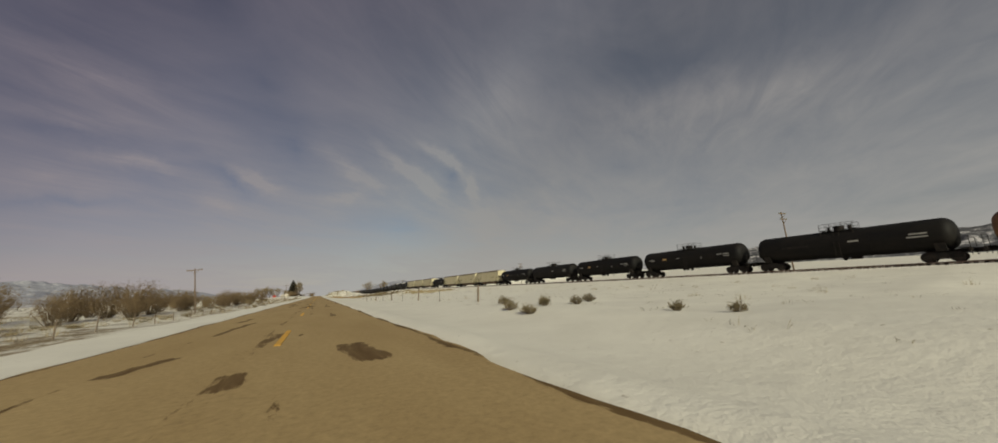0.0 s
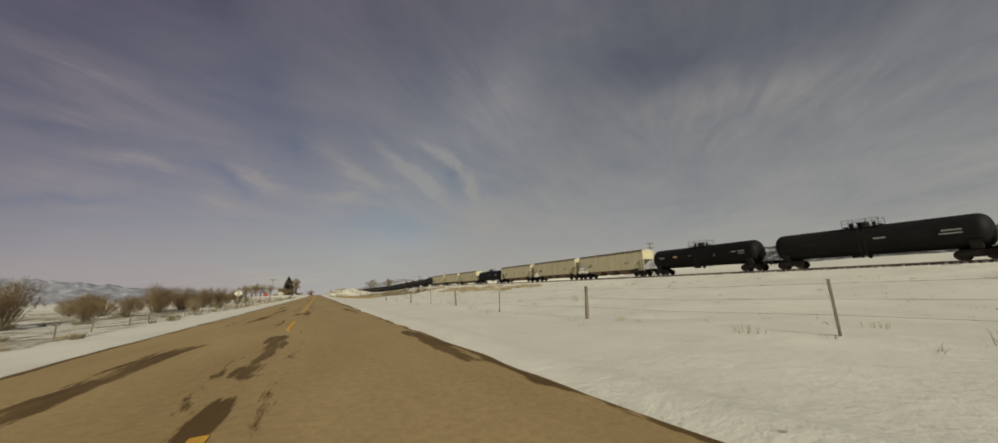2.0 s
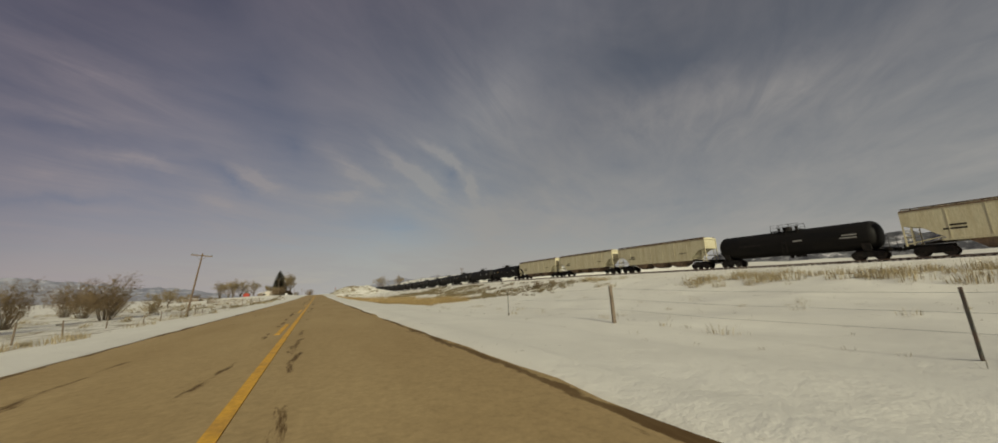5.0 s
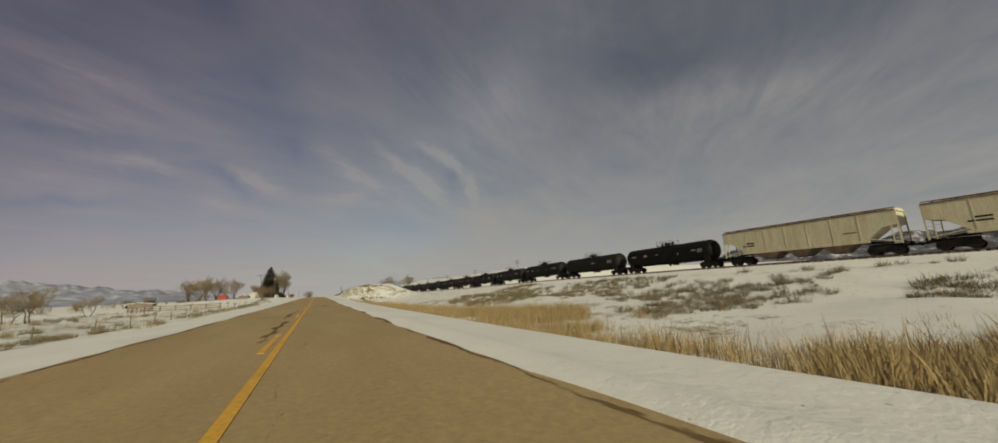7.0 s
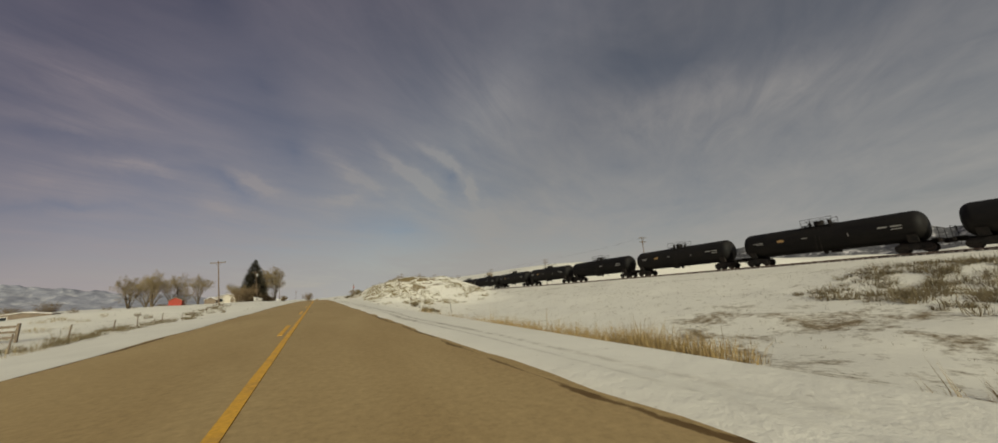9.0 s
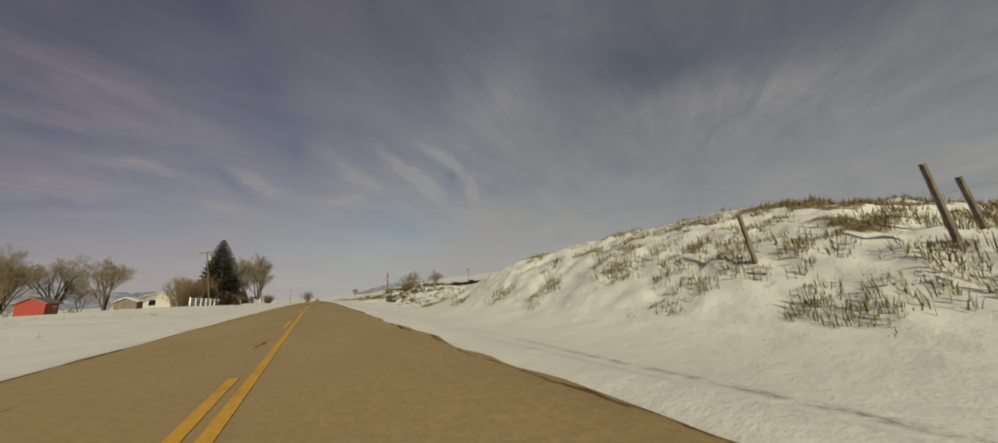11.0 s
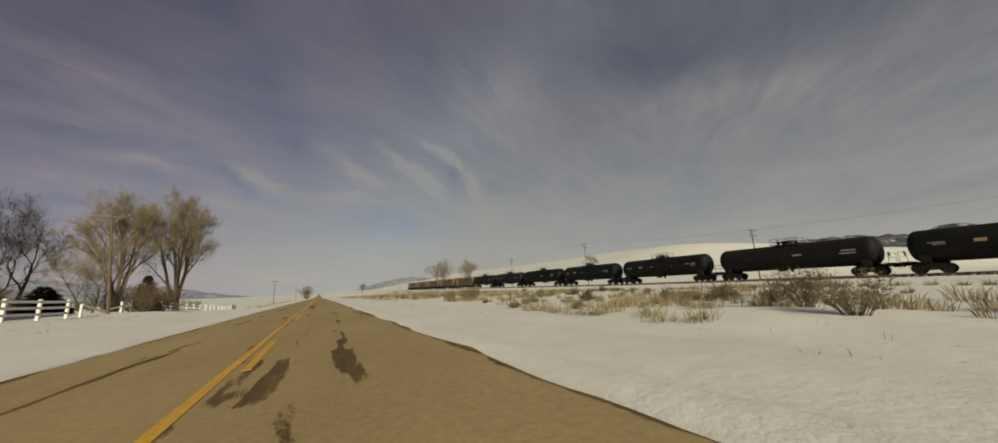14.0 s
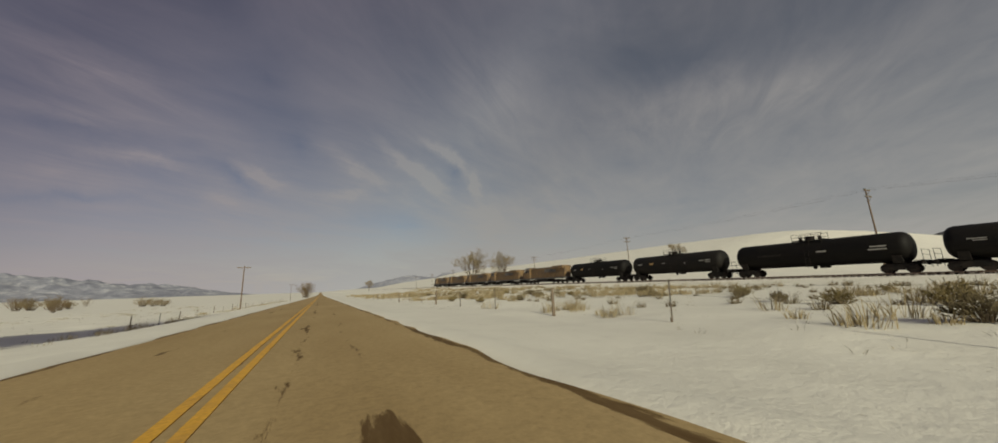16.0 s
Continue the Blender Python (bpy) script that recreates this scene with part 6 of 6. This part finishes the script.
# a white mailbox at the driveway
mail = thing("mailbox", "white roadside mailbox with a red flag on a post", "mailbox")
z = gz(-11.95, 416.7)
part("post", Shape().box(-11.95, 416.7, z + 0.35, 0.10, 0.10, 1.3, 0.01), M_WHITE, mail)
part("box", Shape().prism_y([(-12.09, z + 0.98), (-11.81, z + 0.98), (-11.81, z + 1.12), (-11.85, z + 1.20), (-11.95, z + 1.24), (-12.05, z + 1.20), (-12.09, z + 1.12)], 416.15, 417.25), M_WHITE, mail)
part("flag", Shape().box(-11.80, 416.5, z + 0.90, 0.02, 0.35, 0.14), M_SIGNRED, mail, "red metal flag")

rail_fence(-33.0, 297, -17.5, 293.5, "old grey wooden corral fence in snow", 6, 1.3, M_POSTWOOD)
rail_fence(-33.0, 297, -34.0, 312, "sagging grey wooden corral fence", 6, 1.2, M_POSTWOOD)

diamond = thing("road_sign", "diamond road sign seen from its pale metal back", "sign")
z = gz(-7.3, 106)
part("post", Shape().box(-7.3, 106, (z - 0.4 + 2.25) / 2, 0.09, 0.09, 2.25 - z + 0.4, 0.01), M_POSTWOOD, diamond)
part("panel", Shape().prism_y([(-7.3 - 0.42, 1.5), (-7.3, 1.08), (-7.3 + 0.42, 1.5), (-7.3, 1.92)], 106.05, 106.06), M_SIGNYEL, diamond)

post_ob = thing("fence_post", "leaning grey wooden post on a snowy bank", "post")
z = gz(9.49, 358.32)
part("shaft", Shape().tube((9.49, 358.32, z - 0.5), (9.60, 358.36, z + 1.15), 0.050, 0.046, 8), M_POSTWOOD, post_ob)
part("wire", Shape().tube((9.60, 358.36, z + 1.05), (17.0, 360.2, gz(17.0, 360.2) + 0.9), 0.003, n=3), M_WIRE, post_ob)

old_post = thing("fence_post", "short leaning wooden post on a snowy bank", "post")
z = gz(10.06, 373.65)
part("shaft", Shape().tube((10.06, 373.45, z - 0.4), (10.25, 373.55, z + 0.95), 0.06, 0.05, 8), M_WOOD, old_post)

for x_, y_, hh, lean in ((8.9, 317.3, 1.0, -0.25), (9.8, 314.8, 1.25, -0.40), (10.7, 314.6, 0.95, -0.45), (12.5, 313.9, 1.75, -0.22)):
    stake = thing("fence_post", "weathered leaning post on a grassy snow-covered mound", "post", "mound posts")
    z = gz(x_, y_)
    part("shaft", Shape().tube((x_, y_, z - 0.4), (x_ + lean * 0.8, y_ + 0.1, z + hh), 0.055, 0.045, 7), M_POSTWOOD, stake)
for x_, y_, hh in ((12.2, 300.3, 1.75), (12.9, 300.3, 1.15), (11.9, 303.6, 1.1)):
    stake = thing("fence_post", "thin dark steel post with brush at its foot", "post", "thin steel posts")
    z = gz(x_, y_)
    part("shaft", Shape().beam((x_, y_, z - 0.3), (x_ + 0.05, y_, z + hh), 0.045, 0.045).box(x_, y_, z + 0.05, 0.12, 0.02, 0.18), M_METAL, stake)
hook = thing("bent_post", "thin bent steel post standing in a snowy hollow", "post")
z = gz(14.75, 295.7)
part("shaft", Shape().tube((14.75, 295.7, z - 0.3), (14.71, 295.7, z + 0.85), 0.03, 0.03, 7).tube((14.71, 295.7, z + 0.83), (14.66, 295.7, z + 1.25), 0.03, 0.025, 7), M_METAL, hook)

trestle = thing("trestle", "crossed grey wooden poles on a snowy bank", "trestle")
z = gz(14, 368.9)
for dy, rise_ in ((-0.62, 2.15), (0.62, 1.95)):
    part("leg", Shape().tube((14.0 - dy * 0.8, 368.9 + dy, z - 0.3), (14.0 + dy * 0.09, 368.9 - dy * 0.12, z + rise_ - 0.12), 0.065, 0.05, 7), M_POSTWOOD, trestle)

sign = thing("sign_post", "wooden pole with a small red and white sign", "sign")
z = gz(10.2, 369)
part("pole", Shape().lathe_z(10.2, 369, ((z - 0.6, 0.11), (z + 1.6, 0.10), (z + 3.25, 0.085)), 9), M_WOOD, sign)
board = part("board", Shape().box(10.12, 368.87, z + 2.35, 0.42, 0.03, 0.50, 0.008), M_SIGNRED, sign, "red board with a white field")
part("white_field", Shape().box(10.12, 368.85, z + 2.32, 0.16, 0.012, 0.14), M_WHITE, board)

marker = thing("marker_post", "thin steel post with a red cap beside the road", "marker")
z = gz(10.9, 417.2)
part("post", Shape().box(10.9, 417.2, z + 0.25, 0.045, 0.04, 1.2, 0.006), M_METAL, marker)
part("cap", Shape().box(10.9, 417.2, z + 0.86, 0.11, 0.09, 0.24, 0.025), M_SIGNRED, marker, "red plastic cap")


# ---------------------------------------------------------------- farm buildings
def gable(name, x, y, wx, wy, wall, rise, wall_mat, roof_mat, label, category, openings=(), board=0.22, eave=0.3):
    """A small building with boarded walls and a pitched roof, ridge along y."""
    ob = thing(name, label, category)
    z = min(gz(x - wx / 2, y - wy / 2), gz(x + wx / 2, y + wy / 2), gz(x + wx / 2, y - wy / 2), gz(x - wx / 2, y + wy / 2)) - 0.1
    core = Shape().prism_y([(x - wx / 2, z), (x + wx / 2, z), (x + wx / 2, z + wall), (x, z + wall + rise), (x - wx / 2, z + wall)], y - wy / 2, y + wy / 2)
    walls = part("wall", core, wall_mat, ob)
    n = int(wx / board)
    for k in range(n):
        xx = x - wx / 2 + (k + 0.5) * wx / n
        h_ = wall + rise * (1 - abs(xx - x) / (wx / 2)) - 0.05
        part("board", Shape().box(xx, y - wy / 2 - 0.012, z + h_ / 2, wx / n - 0.02, 0.024, h_), wall_mat, walls)
    for sx in (-1, 1):
        a = Vector((x + sx * (wx / 2 + eave), y, z + wall - rise * eave / (wx / 2)))
        b_ = Vector((x, y, z + wall + rise))
        for (d0, d1, mat, nm) in ((0.02, 0.09, M_BARNGREY, "roof"), (0.094, 0.20, roof_mat, "roof_snow")):
            rows_ = [[(a.x, yy, a.z + d0), (b_.x, yy, b_.z + d0), (b_.x, yy, b_.z + d1), (a.x, yy, a.z + d1)] for yy in (y - wy / 2 - eave, y + wy / 2 + eave)]
            part(nm, Shape().quadrings(rows_), mat, ob)
    for (dx, face, w_, h_, z0, mat, nm) in openings:
        if face == "front":
            o = part(nm, Shape().box(x + dx, y - wy / 2 - 0.04, z + z0 + h_ / 2, w_, 0.05, h_), mat, ob)
            part("frame", Shape().box(x + dx, y - wy / 2 - 0.045, z + z0 + h_ + 0.04, w_ + 0.16, 0.07, 0.08).box(x + dx - w_ / 2 - 0.04, y - wy / 2 - 0.045, z + z0 + h_ / 2, 0.08, 0.07, h_)
                 .box(x + dx + w_ / 2 + 0.04, y - wy / 2 - 0.045, z + z0 + h_ / 2, 0.08, 0.07, h_), M_WHITE, o)
        else:
            o = part(nm, Shape().box(x + wx / 2 + 0.02, y + dx, z + z0 + h_ / 2, 0.05, w_, h_), mat, ob)
            part("frame", Shape().box(x + wx / 2 + 0.03, y + dx, z + z0 + h_ + 0.04, 0.07, w_ + 0.16, 0.08), M_WHITE, o)
    return ob


gable("red_shed", -35.6, 390, 2.9, 3.0, 2.2, 0.8, M_RED, M_BARNGREY, "small barn-red wooden shed with a dark roof", "shed", ((0.5, "side", 0.9, 1.6, 0.1, M_BARNGREY, "door"),))
gable("house", -27.5, 414.5, 7.0, 10.0, 2.6, 0.9, M_SIDING, M_SNOWCAP, "low pale farmhouse with a snow-covered roof", "house",
      ((-1.8, "front", 1.1, 1.1, 1.0, M_GLASS, "window"), (1.4, "front", 1.0, 2.0, 0.1, M_BARNGREY, "door"), (-2.5, "side", 1.3, 1.1, 1.0, M_GLASS, "window"), (2.0, "side", 1.3, 1.1, 1.0, M_GLASS, "window")))
gable("cattle_shed", -58.2, 379, 8.2, 3.5, 1.5, 0.5, M_BARNGREY, M_SNOWCAP, "long low grey-boarded cattle shed with snow on its roof", "shed", ((-3.0, "front", 1.0, 1.2, 0.0, M_GLASS, "opening"),))
gable("farm_shed", -30.5, 403, 3.0, 2.6, 1.7, 0.7, M_BARNGREY, M_SNOWCAP, "small grey-boarded farm shed in snow", "shed")


# ---------------------------------------------------------------- far mountains
def range_(name, az0, az1, dist, rows_, label, seed, mat=M_MOUNT):
    """A snowy range as a strip of ridges; rows are pairs of share and height."""
    n, deep = 420, 26
    v_, f_ = [], []
    for i in range(n + 1):
        u = i / n
        az_ = radians(az0 + (az1 - az0) * u)
        crest = np.interp(u, [r_[0] for r_ in rows_], [r_[1] for r_ in rows_])
        for j in range(deep + 1):
            w = j / deep
            d = dist - 700 * (1 - w)
            x_, y_ = d * math.sin(az_), 350 + d * math.cos(az_)
            prof_ = w ** 1.35
            z = -10 + (crest + 10) * prof_ + (16 * float(vnoise(x_, y_, 300, seed)) + 14 * float(vnoise(x_, y_, 110, seed + 1)) + 9 * float(vnoise(x_, y_, 45, seed + 2))) * (0.25 + w) * min(1, crest / 60)
            v_.append((x_, y_, z))
    for i in range(n):
        for j in range(deep):
            a = i * (deep + 1) + j
            f_.append((a, a + deep + 1, a + deep + 2, a + 1))
    return tagged(new(name, raw_mesh(name, v_, f_, mat, True)), label, "mountains", kind="structure")


range_("mountain_range", -75, -8, 4300, ((0, 335), (0.3, 298), (0.5, 252), (0.60, 216), (0.66, 194), (0.70, 210), (0.78, 160), (0.86, 108), (0.93, 45), (1, 0)), "distant snow-dusted mountain range with blue-grey haze in its colour", 81)
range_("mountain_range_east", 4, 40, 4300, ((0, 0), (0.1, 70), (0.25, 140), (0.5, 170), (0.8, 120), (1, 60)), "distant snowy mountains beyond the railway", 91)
range_("mountain_range_dark", 60, 110, 4250, ((0, 0), (0.05, 190), (0.09, 300), (0.2, 316), (0.28, 308), (0.36, 285), (0.40, 322), (0.45, 285), (0.6, 290), (1, 240)), "dark juniper-covered mountains streaked with snow", 101, M_JUNIPER)
